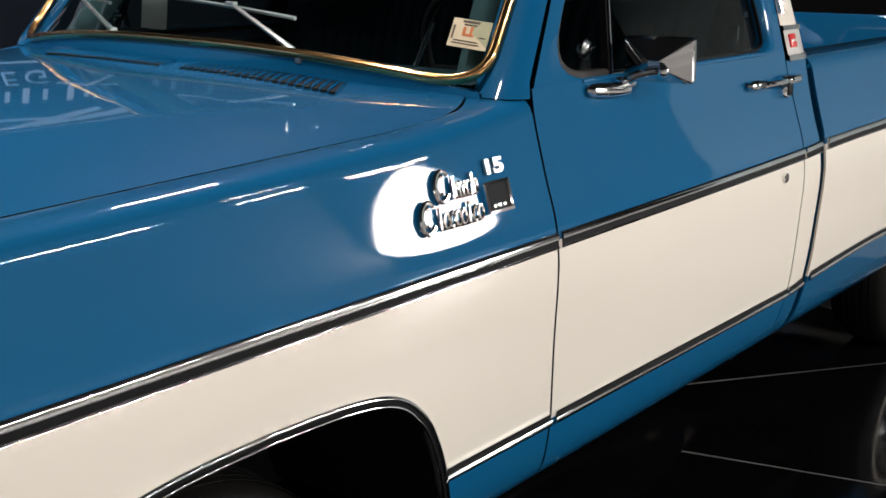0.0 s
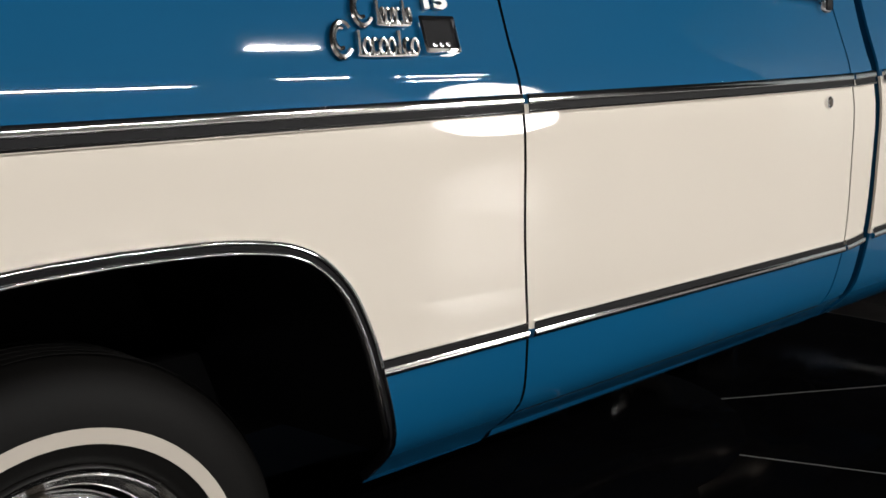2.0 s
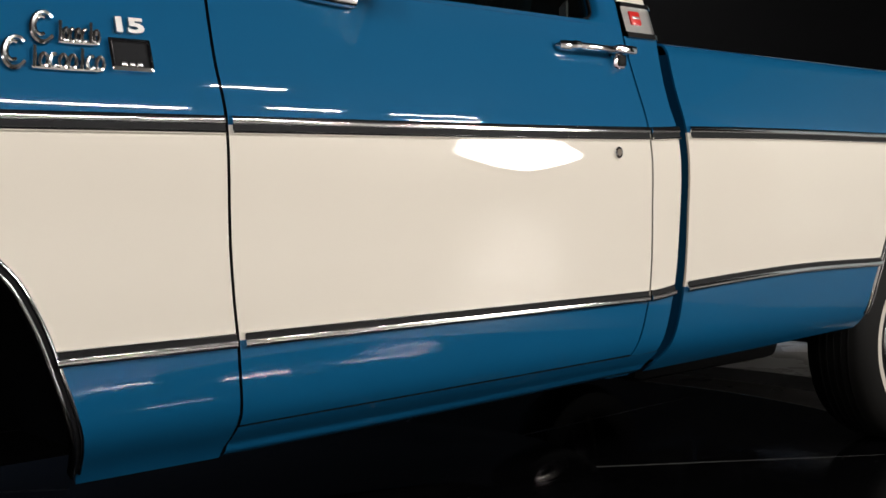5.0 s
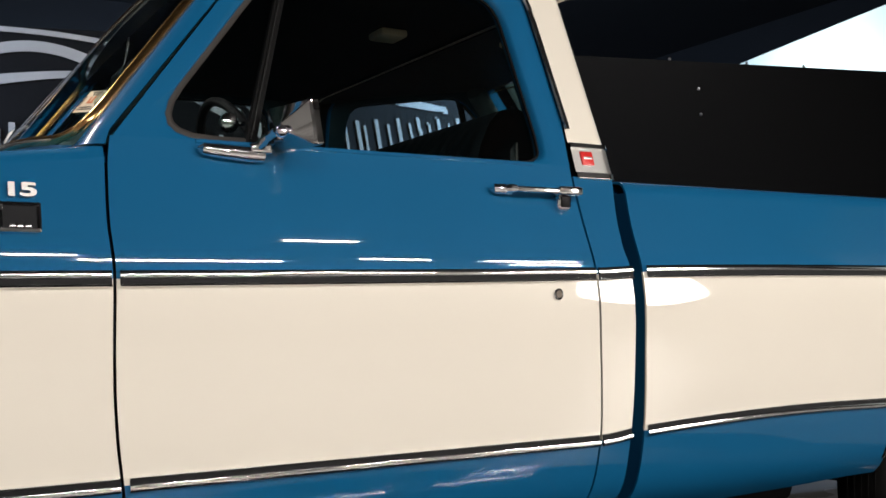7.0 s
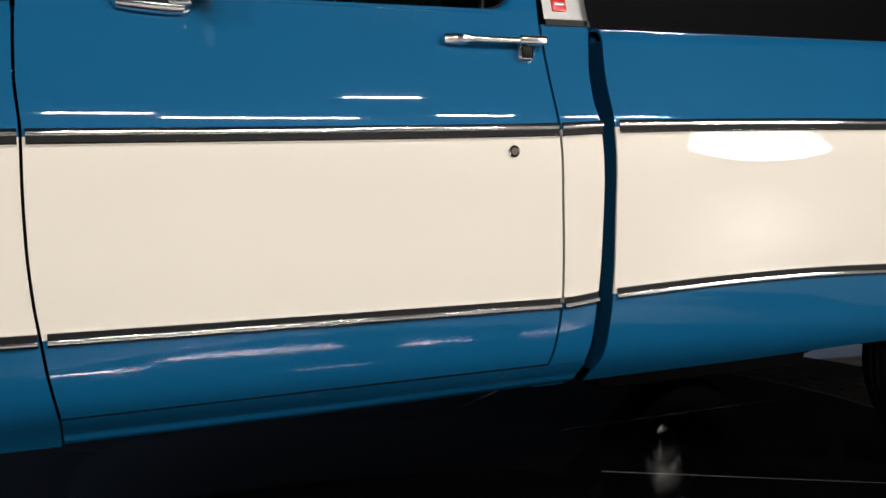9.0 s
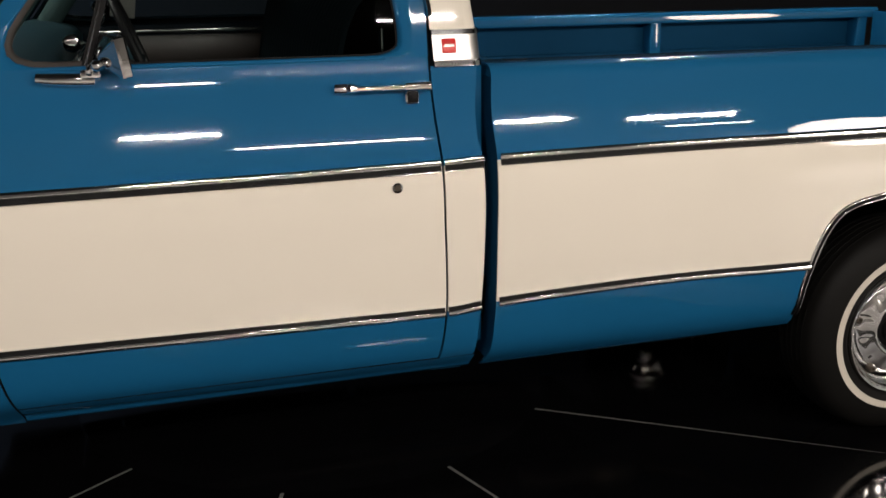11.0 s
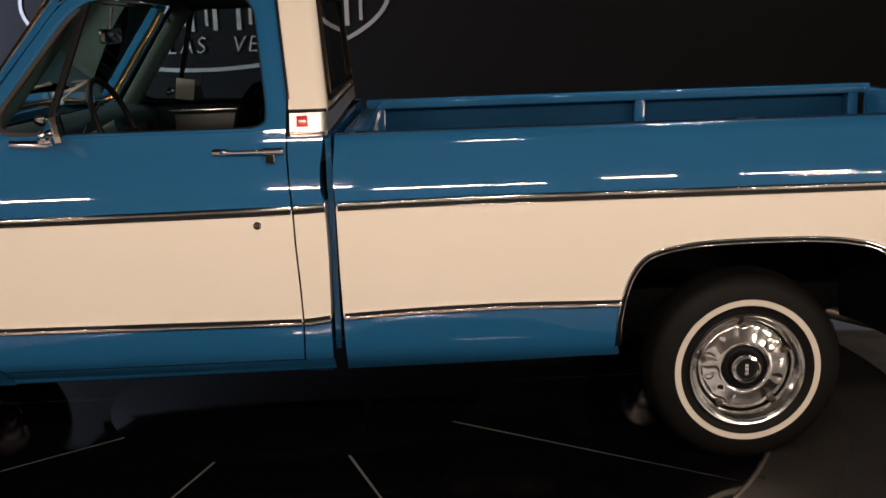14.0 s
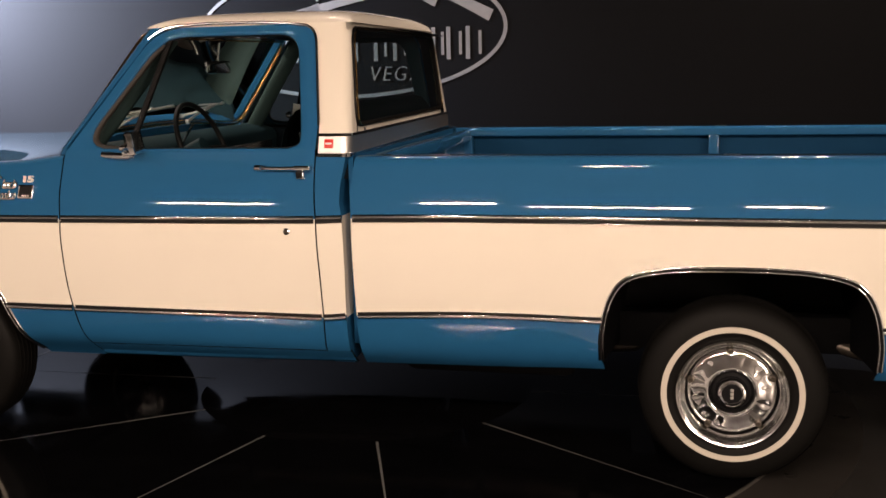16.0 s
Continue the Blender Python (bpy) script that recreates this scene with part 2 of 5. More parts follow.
def thicken(ob, d=0.004, inside=None):
    """Gives a sheet its thickness; its back may have a material of its own."""
    bm = bmesh.new()
    bm.from_mesh(ob.data)
    for e in bm.edges:
        if len(e.link_faces) < 2:
            e.smooth = False
    bm.to_mesh(ob.data)
    bm.free()
    md = ob.modifiers.new("thickness", "SOLIDIFY")
    md.thickness, md.offset = d, -1
    if inside is not None:
        k = len(ob.data.materials)
        for _ in range(k):
            ob.data.materials.append(inside)
        md.material_offset = md.material_offset_rim = k
    return ob


def curve_of(zs, ys):
    """A smooth curve through points that never overshoots."""
    zs, ys = np.array(zs, float), np.array(ys, float)
    h, d = np.diff(zs), np.diff(ys) / np.diff(zs)
    m = np.zeros(len(zs))
    for i in range(1, len(zs) - 1):
        if d[i - 1] * d[i] > 0:
            w1, w2 = 2 * h[i] + h[i - 1], h[i] + 2 * h[i - 1]
            m[i] = (w1 + w2) / (w1 / d[i - 1] + w2 / d[i])
    m[0], m[-1] = d[0], d[-1]

    def f(z):
        z = min(max(z, zs[0]), zs[-1])
        i = min(int(np.searchsorted(zs, z, "right")) - 1, len(h) - 1)
        s = (z - zs[i]) / h[i]
        return float((1 + 2 * s) * (1 - s) ** 2 * ys[i] + s * (1 - s) ** 2 * h[i] * m[i] + s * s * (3 - 2 * s) * ys[i + 1] + s * s * (s - 1) * h[i] * m[i + 1])
    return f


def lerp(a, b, s):
    return a + (b - a) * s


def spread(a, b, n):
    return [a + (b - a) * i / (n - 1) for i in range(n)]


# ---- the hall ----
DISC_C = (0.92, 1.12)
DISC_R, RING_R = 2.03, 2.31
ROOM_TURN = radians(-15.0)
WALL_N = Vector((-math.sin(ROOM_TURN), math.cos(ROOM_TURN), 0))
WALL_U = Vector((math.cos(ROOM_TURN), math.sin(ROOM_TURN), 0))
PIVOT = Vector((0.92, 1.12, 0))
WALL_D, WALL_TOP = 1.78, 2.26


SIGN_U = PIVOT.dot(WALL_U)
SIGN_S, SIGN_Z = -0.68 - SIGN_U, 1.81


def wall_point(s, z, out=0.0):
    return PIVOT + WALL_N * (WALL_D - out) + WALL_U * s + Vector((0, 0, z))


def build_hall():
    bm = bmesh.new()
    lathe(bm, [(DISC_R + 0.012, 0.0), (RING_R, 0.0)], (*DISC_C, -0.003), 96, axis="z")
    ring = part("ring_floor", bm, RINGFLOOR)
    tagged(ring, "smooth grey concrete ring round the turntable", "floor", kind="structure")
    bm = bmesh.new()
    lathe(bm, [(RING_R, 0.0), (2.62, 0.0)], (*DISC_C, -0.004), 96, axis="z")
    floor = part("floor", bm, CONCRETE)
    tagged(floor, "dark polished concrete floor round the turntable", "floor", kind="structure")
    # outer floor added as a reflector for the truck's lower panels
    bm = bmesh.new()
    lathe(bm, [(2.62, 0.0), (8, 0.0), (24, 0.0)], (*DISC_C, -0.004), 96, axis="z")
    floor = part("floor_showroom", bm, BOUNCEFLOOR)
    tagged(floor, "polished pale concrete floor added to bounce light upward", "floor", kind="structure")
    bm = bmesh.new()
    lathe(bm, [(DISC_R - 0.004, -0.02), (DISC_R, 0.0), (DISC_R + 0.01, 0.0), (DISC_R + 0.012, -0.004)], (*DISC_C, 0.0), 128, axis="z")
    rim = part("turntable_edge", bm, RIM)
    tagged(rim, "thin steel edge round the turntable", "turntable edge", kind="structure")
    # ten wedge tiles with open joints
    table = new("turntable")
    table.location = (*DISC_C, 0)
    tagged(table, "round turntable of black mirror-polished wedge tiles", "turntable", kind="structure")
    bm = bmesh.new()
    lathe(bm, [(0.0005, -0.0008), (DISC_R - 0.004, -0.0008)], (*DISC_C, 0), 96, axis="z")
    part("joint_bed", bm, SEAM, table, "pale grout showing in the joints")
    for k in range(10):
        bm = bmesh.new()
        a0 = radians(218.0 + 36 * k)
        a1 = a0 + radians(36)
        g = 0.0010
        pts = []
        for a, s in ((a0, 1), (a1, -1)):
            off = Vector((-math.sin(a), math.cos(a), 0)) * g * s
            pts.append((a, off))
        outline = [Vector((0.03 * math.cos((a0 + a1) / 2), 0.03 * math.sin((a0 + a1) / 2), 0))]
        for j in range(11):
            a = lerp(a0, a1, j / 10)
            p = Vector((math.cos(a), math.sin(a), 0)) * (DISC_R - 0.005)
            if j == 0:
                p += pts[0][1]
            if j == 10:
                p += pts[1][1]
            outline.append(p)
        top = [bm.verts.new(Vector((*DISC_C, 0.0)) + p) for p in outline]
        low = [bm.verts.new(v.co - Vector((0, 0, 0.005))) for v in top]
        bm.faces.new(top)
        for i in range(len(top)):
            j = (i + 1) % len(top)
            bm.faces.new((top[j], top[i], low[i], low[j]))
        part("tile", bm, DISC, table, smooth=False)
    bm = bmesh.new()
    lathe(bm, [(0.82, 0.0002), (0.818, 0.0010), (0.0005, 0.0010)][::-1], (*DISC_C, 0), 72, axis="z")
    part("hub_plate", bm, DISC, table, "black mirror plate in the middle")
    # partition wall with the painted sign
    bm = bmesh.new()
    m = Matrix((( WALL_U.x, WALL_N.x, 0, PIVOT.x + WALL_N.x * WALL_D), (WALL_U.y, WALL_N.y, 0, PIVOT.y + WALL_N.y * WALL_D), (0, 0, 1, 0), (0, 0, 0, 1)))
    box(bm, (-8.0, 0, -0.003), (6.3, 0.12, WALL_TOP), 0.004, m=m)
    w = part("wall_partition", bm, WALL, smooth=False)
    tagged(w, "matt charcoal partition wall with a painted oval sign", "wall", kind="structure")
    for s, z in ((2.32, 2.11), (2.33, 1.97), (2.15, 2.265), (2.62, 2.265), (2.98, 2.265)):
        bm = bmesh.new()
        bmesh.ops.create_icosphere(bm, subdivisions=1, radius=0.009, matrix=Matrix.Translation(wall_point(s, z, 0.004)))
        part("screw", bm, LOGO, w)
    sign = new("oval_wall_sign")
    sign.location = wall_point(SIGN_S, SIGN_Z)
    tagged(sign, "grey-white oval dealer sign painted on charcoal wall", "sign")
    facing = Matrix(((WALL_U.x, 0, -WALL_N.x, 0), (WALL_U.y, 0, -WALL_N.y, 0), (0, 1, 0, 0), (0, 0, 0, 1)))

    def stroke(name, pts, width, label=""):
        bm = bmesh.new()
        ws = width if isinstance(width, list) else [width] * len(pts)
        path = [Vector((s, z)) for s, z in pts]
        a, b = [], []
        for i, p in enumerate(path):
            t = (path[min(i + 1, len(path) - 1)] - path[max(i - 1, 0)]).normalized()
            nrm = Vector((-t.y, t.x))
            a.append(wall_point(*(p + nrm * ws[i] / 2), 0.005))
            b.append(wall_point(*(p - nrm * ws[i] / 2), 0.005))
        patch(bm, [a, b])
        ext = bmesh.ops.extrude_face_region(bm, geom=bm.faces[:])
        bmesh.ops.translate(bm, vec=WALL_N * 0.004, verts=[v for v in ext["geom"] if isinstance(v, bmesh.types.BMVert)])
        return part(name, bm, LOGO, sign, label, smooth=False, fix=True)

    oval = [(SIGN_S + 1.23 * math.cos(a), SIGN_Z + 0.435 * math.sin(a)) for a in spread(0, 2 * math.pi, 97)]
    stroke("oval_line", oval, 0.024)
    body = lambda f, n=25: [(SIGN_S + 0.672 * (p + 2.85), SIGN_Z + 0.82 * (q - 1.87)) for p, q in (f(i / (n - 1)) for i in range(n))]
    stroke("car_roof_line", body(lambda s: (lerp(-3.15, -1.75, s), 2.04 + 0.27 * math.sin(math.pi * (0.16 + 0.80 * s)) ** 1.2)), 0.05)
    stroke("car_tail_line", body(lambda s: (lerp(-2.15, -1.17, s), lerp(2.26, 1.95, s ** 1.1) + 0.02 * math.sin(math.pi * s))), [lerp(0.03, 0.075, i / 24) for i in range(25)])
    stroke("car_waist_line", body(lambda s: (lerp(-3.5, -1.95, s), 2.0 + 0.17 * math.sin(math.pi * 0.5 * s))), [lerp(0.07, 0.02, i / 24) for i in range(25)])
    stroke("car_nose_line", body(lambda s: (lerp(-4.05, -3.1, s), 1.93 + 0.14 * s ** 1.4)), [lerp(0.03, 0.07, i / 24) for i in range(25)])
    # the dealer's name as plain bars, two for each letter
    m = Matrix.Translation(wall_point(0, 0)) @ facing
    for s0, wdt in ((-1.58, 0.11), (-1.40, 0.11), (-1.23, 0.10), (-1.06, 0.11), (-0.88, 0.12), (-0.73, 0.12), (-0.575, 0.03), (-0.42, 0.10), (-0.27, 0.10), (-0.09, 0.09), (0.02, 0.09), (0.13, 0.11), (0.27, 0.11)):
        bm = bmesh.new()
        z0, z1, t = 1.61, 1.815, 0.027
        s0 -= SIGN_U
        box(bm, (s0, z0, 0.0005), (s0 + t, z1, 0.005), m=m)
        if wdt > 0.05:
            box(bm, (s0 + wdt - t * 0.7, z0 + 0.03, 0.0005), (s0 + wdt, z1 - 0.03, 0.005), m=m)
        part("letter_bar", bm, LOGO, sign, smooth=False)
    for word, s in (("LAS", -0.775), ("VEGAS", -0.225)):
        me = text_mesh(word, 0.14, 0.003, 0.22, 1.25, -0.002)
        me.transform(Matrix.Translation(wall_point(s - SIGN_U, 1.52, 0.004)) @ facing)
        link("lettering", me, LOGO, sign, smooth=False)
    # far pale wall, plain closing walls, ceiling
    bm = bmesh.new()
    box(bm, (0, -9, -0.004), (0.2, 13, 3.9), m=Matrix.Translation((8.75, 5.4, 0)) @ Matrix.Rotation(radians(-13), 4, "Z"))
    tagged(part("wall_pale", bm, PALE, smooth=False), "pale grey-green plaster wall beyond the partition", "wall", kind="structure")
    bm = bmesh.new()
    box(bm, (-14, -10.2, -0.004), (14, -10, 6))
    tagged(part("wall_front", bm, GREYWALL, smooth=False), "plain grey showroom wall", "wall", kind="structure")
    for name, lo, hi in (("wall_back", (-14, 15, -0.004), (14, 15.2, 6)), ("wall_west", (-14.2, -10.2, -0.004), (-14, 15.2, 6)), ("wall_east", (14, -10.2, -0.004), (14.2, 15.2, 6))):
        bm = bmesh.new()
        box(bm, lo, hi)
        tagged(part(name, bm, GREYWALL if name == "wall_west" else CEILING, smooth=False), "plain hall wall", "wall", kind="structure")
    bm = bmesh.new()
    box(bm, (-14, -10, 6), (14, 15, 6.2))
    tagged(part("ceiling", bm, CEILING, smooth=False), "plain black hall ceiling", "ceiling", kind="structure")


def build_lights():
    for x, y, ln, power in TUBES:
        bm = bmesh.new()
        box(bm, (x - ln / 2, y - 0.07, TUBE_Z + 0.02), (x + ln / 2, y + 0.07, TUBE_Z + 0.09), 0.015)
        lamp = part("tube_light", bm, HOUSING)
        tagged(lamp, "white batten light with a bright tube", "ceiling light", "ceiling tube lights")
        bm = bmesh.new()
        tube(bm, [(x - ln / 2 + 0.03, y, TUBE_Z), (x + ln / 2 - 0.03, y, TUBE_Z)], 0.022, 10)
        ob = part("tube", bm, CARD, None, "white tube")
        ob.parent = lamp
        for sx in (-0.4, 0.4):
            bm = bmesh.new()
            tube(bm, [(x + sx * ln, y, TUBE_Z + 0.09), (x + sx * ln, y, 6.0)], 0.006, 6)
            ob = part("hanger", bm, STEEL)
            ob.parent = lamp
        ld = bpy.data.lights.new("tube_lamp", "AREA")
        ld.shape, ld.size, ld.size_y, ld.energy, ld.color = "RECTANGLE", ln, 0.028, power, (1.0, 0.95, 0.88)
        lo = new("tube_lamp", ld)
        lo.matrix_world = look((x, y, TUBE_Z - 0.03), (x, y + 0.9, 0.0) if y < -4 and x > -8 else (x, y + 0.25, 0))
    # tall lit opening at the side of the hall
    bm = bmesh.new()
    m = look((9.5, -9.3, 2.75), (0.3, 0.0, 1.0))
    box(bm, (-1.0, -1.75, 0.02), (1.0, 1.75, 0.09), 0.02, m=m)
    lamp = part("softbox_light", bm, HOUSING)
    tagged(lamp, "tall white panel light hung from the ceiling", "panel light")
    bm = bmesh.new()
    box(bm, (-0.95, -1.7, 0.005), (0.95, 1.7, 0.02), m=m)
    ob = part("diffuser", bm, CARD, None, "white diffuser")
    ob.parent = lamp
    bm = bmesh.new()
    tube(bm, [(9.57, -9.36, 3.9), (9.57, -9.36, 6.0)], 0.02, 8)
    ob = part("hanger", bm, STEEL)
    ob.parent = lamp
    ld = bpy.data.lights.new("panel_lamp", "AREA")
    ld.shape, ld.size, ld.size_y, ld.energy, ld.color = "ELLIPSE", 1.8, 3.3, PANEL_POWER, (1.0, 0.93, 0.82)
    new("panel_lamp", ld).matrix_world = m
    # unseen lamps added to brighten the partition's far end (cool) and the pale wall
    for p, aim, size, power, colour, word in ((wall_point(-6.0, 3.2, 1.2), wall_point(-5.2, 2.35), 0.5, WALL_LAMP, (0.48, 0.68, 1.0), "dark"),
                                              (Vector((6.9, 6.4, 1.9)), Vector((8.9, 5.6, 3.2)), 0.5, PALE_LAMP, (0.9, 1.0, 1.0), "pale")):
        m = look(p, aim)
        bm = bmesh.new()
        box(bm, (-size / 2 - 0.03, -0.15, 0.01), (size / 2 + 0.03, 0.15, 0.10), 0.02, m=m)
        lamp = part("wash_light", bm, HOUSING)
        tagged(lamp, "unseen white wall washer added to brighten the " + word + " wall", "wall light")
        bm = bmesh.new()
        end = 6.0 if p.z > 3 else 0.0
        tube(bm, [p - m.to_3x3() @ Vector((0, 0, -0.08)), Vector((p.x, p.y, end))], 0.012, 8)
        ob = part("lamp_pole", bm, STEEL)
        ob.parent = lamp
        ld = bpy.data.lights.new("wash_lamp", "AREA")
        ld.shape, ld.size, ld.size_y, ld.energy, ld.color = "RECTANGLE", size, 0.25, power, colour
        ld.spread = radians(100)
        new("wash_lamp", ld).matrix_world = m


# ---- the truck: flank shape ----
MID = 1.01
S = curve_of([0.37, 0.39, 0.41, 0.43, 0.45, 0.48, 0.51, 0.55, 0.58, 0.61, 0.64, 0.67, 0.70, 0.74, 0.80, 0.86, 0.90, 0.94, 0.97, 1.0, 1.03, 1.06, 1.08, 1.11, 1.15, 1.19, 1.22, 1.24, 1.262, 1.30],
             [0.193, 0.174, 0.152, 0.124, 0.098, 0.0675, 0.0505, 0.0375, 0.0305, 0.0245, 0.0198, 0.0163, 0.0135, 0.0105, 0.0068, 0.0030, 0.0008, 0.0006, 0.0030, 0.0064,
              0.0110, 0.0180, 0.0240, 0.0332, 0.0458, 0.0585, 0.0675, 0.0725, 0.0780, 0.0885])
TRIM_UP = curve_of([-1.8, -1.0, 0, 1.1, 1.24, 1.84, 3.9], [0.978, 0.983, 0.991, 1.003, 1.009, 1.015, 1.015])
TRIM_LOW = curve_of([-1.8, -0.3, 0, 1.1, 1.24, 1.83, 2.15, 3.9], [0.62, 0.622, 0.621, 0.619, 0.632, 0.650, 0.646, 0.642])
DOOR_F = curve_of([0.38, 0.41, 0.443, 0.47, 0.50, 0.55, 0.615, 0.70, 0.80, 0.90, 1.0, 1.10, 1.20, 1.30], [0.060, 0.058, 0.054, 0.049, 0.042, 0.032, 0.0225, 0.011, 0.004, 0.002, 0.003, -0.003, 0.0, 0.012])
DOOR_R = curve_of([0.44, 0.48, 0.56, 0.63, 0.76, 0.85, 1.0, 1.06, 1.12, 1.20, 1.30], [1.090, 1.094, 1.100, 1.103, 1.100, 1.096, 1.091, 1.085, 1.080, 1.077, 1.077])
CAB_R = curve_of([0.38, 0.41, 0.49, 0.60, 0.72, 0.85, 1.0, 1.03, 1.07, 1.11, 1.22, 1.33], [1.178, 1.182, 1.194, 1.197, 1.201, 1.203, 1.199, 1.195, 1.186, 1.186, 1.199, 1.215])
BED_F = curve_of([0.40, 0.47, 0.63, 0.79, 1.0, 1.11, 1.24], [1.232, 1.240, 1.240, 1.238, 1.236, 1.229, 1.240])
BOTTOM = curve_of([-1.8, 0, 0.41, 1.24, 1.83, 2.1, 3.9], [0.380, 0.382, 0.387, 0.408, 0.424, 0.436, 0.446])
REAR_C, FRONT_C = 2.65, -0.69
WHEEL_X = (2.642, -0.728)
REAR_TOP, ARCH_TOP = 0.850, 0.840
ARCH_R = curve_of([0.42, 0.48, 0.56, 0.63, 0.70, 0.755, 0.80, 0.82, 0.835, 0.843, 0.848, REAR_TOP], [0.470, 0.482, 0.482, 0.474, 0.458, 0.434, 0.395, 0.350, 0.28, 0.22, 0.13, 0.0])
ARCH_F = curve_of([0.38, 0.45, 0.50, 0.558, 0.616, 0.661, 0.707, 0.742, 0.775, 0.80, 0.82, 0.832, 0.838, ARCH_TOP], [0.475, 0.452, 0.436, 0.415, 0.394, 0.378, 0.357, 0.338, 0.310, 0.280, 0.235, 0.17, 0.09, 0.0])
BELT = 1.262
REAR_END = 3.72
NOSE = -1.72


def frame_edge(z):
    """The rear upright of the door frame, curving forward under the roof."""
    if z < 1.666:
        return 1.083 - max(0.0, z - 1.37) * 0.1024
    a = math.sqrt(max(0.0, 1.741 - z) / 0.075)
    return 1.0527 * a * a + 2.09 * a * (1 - a) + 0.970 * (1 - a) ** 2


def glass_y(z):
    return 0.0785 + 0.321 * (z - BELT)


def flank(x, z):
    """A point of the flank; the roll below the lower moulding rises with it."""
    lift = (TRIM_LOW(x) - 0.620) * max(0.0, min(1.0, (z - 0.45) / 0.12)) * max(0.0, min(1.0, (0.76 - z) / 0.10))
    return (x, S(z - lift), z)


def paint(z, x):
    return 1 if TRIM_LOW(x) < z < TRIM_UP(x) else 0


truck = new("pickup_truck")
truck.location = (0.98, MID, 0)
tagged(truck, "two-tone blue and cream pickup truck with bright chrome trim", "pickup truck")


def panel(name, xa, xb, za, zb, nx, label, parent=None, extra=None):
    """A painted flank panel in three colour bands, from edge xa(z) to xb(z) and za to zb."""
    bm = bmesh.new()
    for band in range(3):
        rows = []
        n = (12, 26, 22)[band]
        for j in range(n):
            row = []
            for i in range(nx):
                s = i / (nx - 1)
                z = None
                xg = lerp(xa(0.8), xb(0.8), s)
                lows = (za(xg) if callable(za) else za, TRIM_LOW(xg), TRIM_UP(xg))
                highs = (TRIM_LOW(xg), TRIM_UP(xg), zb(xg) if callable(zb) else zb)
                z = lerp(lows[band], highs[band], j / (n - 1))
                row.append(flank(lerp(xa(z), xb(z), s), z))
            rows.append(row)
        patch(bm, rows, 1 if band == 1 else 0)
    if extra:
        extra(bm)
    bmesh.ops.remove_doubles(bm, verts=bm.verts, dist=0.0004)
    return part(name, bm, [BLUE, CREAM], parent or truck, label, sharp=50)


def moulding(name, pts, parent, height=0.032, thick=0.009, label="", up=-1):
    """Chrome strip with a black insert groove."""
    h = height / 2
    sec = [(0.0, -1.0), (0.5, -1.0), (0.85, -0.95), (1.0, -0.86), (0.95, -0.75), (0.72, -0.68), (0.62, -0.66), (0.62, -0.02), (0.72, 0.0), (0.95, 0.06),
           (1.02, 0.2), (1.0, 0.5), (0.9, 0.74), (0.66, 0.92), (0.35, 1.0), (0.0, 1.0)]
    bm = bmesh.new()
    sweep(bm, pts, [(thick * a, h * b * up) for a, b in sec], (0, -1, 0.12), [0] * 5 + [1] * 3 + [0] * 7)
    return part(name, bm, [CHROME, BLACK], parent, label, sharp=50, fix=True)


def strip_line(f, x0, x1, n=24):
    return [flank(x, f(x)) for x in spread(x0, x1, n)]


def arch_outline(centre, half, z0, side_, n=36):
    """Points round a wheel opening from the lower end on one side over the top to the other."""
    top = {ARCH_R: REAR_TOP, ARCH_F: ARCH_TOP}[half]
    ss = [1 - (1 - i / n) ** 2.2 for i in range(n + 1)]
    left = [(centre + side_ * half(lerp(z0, top, s)), lerp(z0, top, s)) for s in ss]
    right = [(2 * centre - x, z) for x, z in left[::-1][1:]]
    return left + right


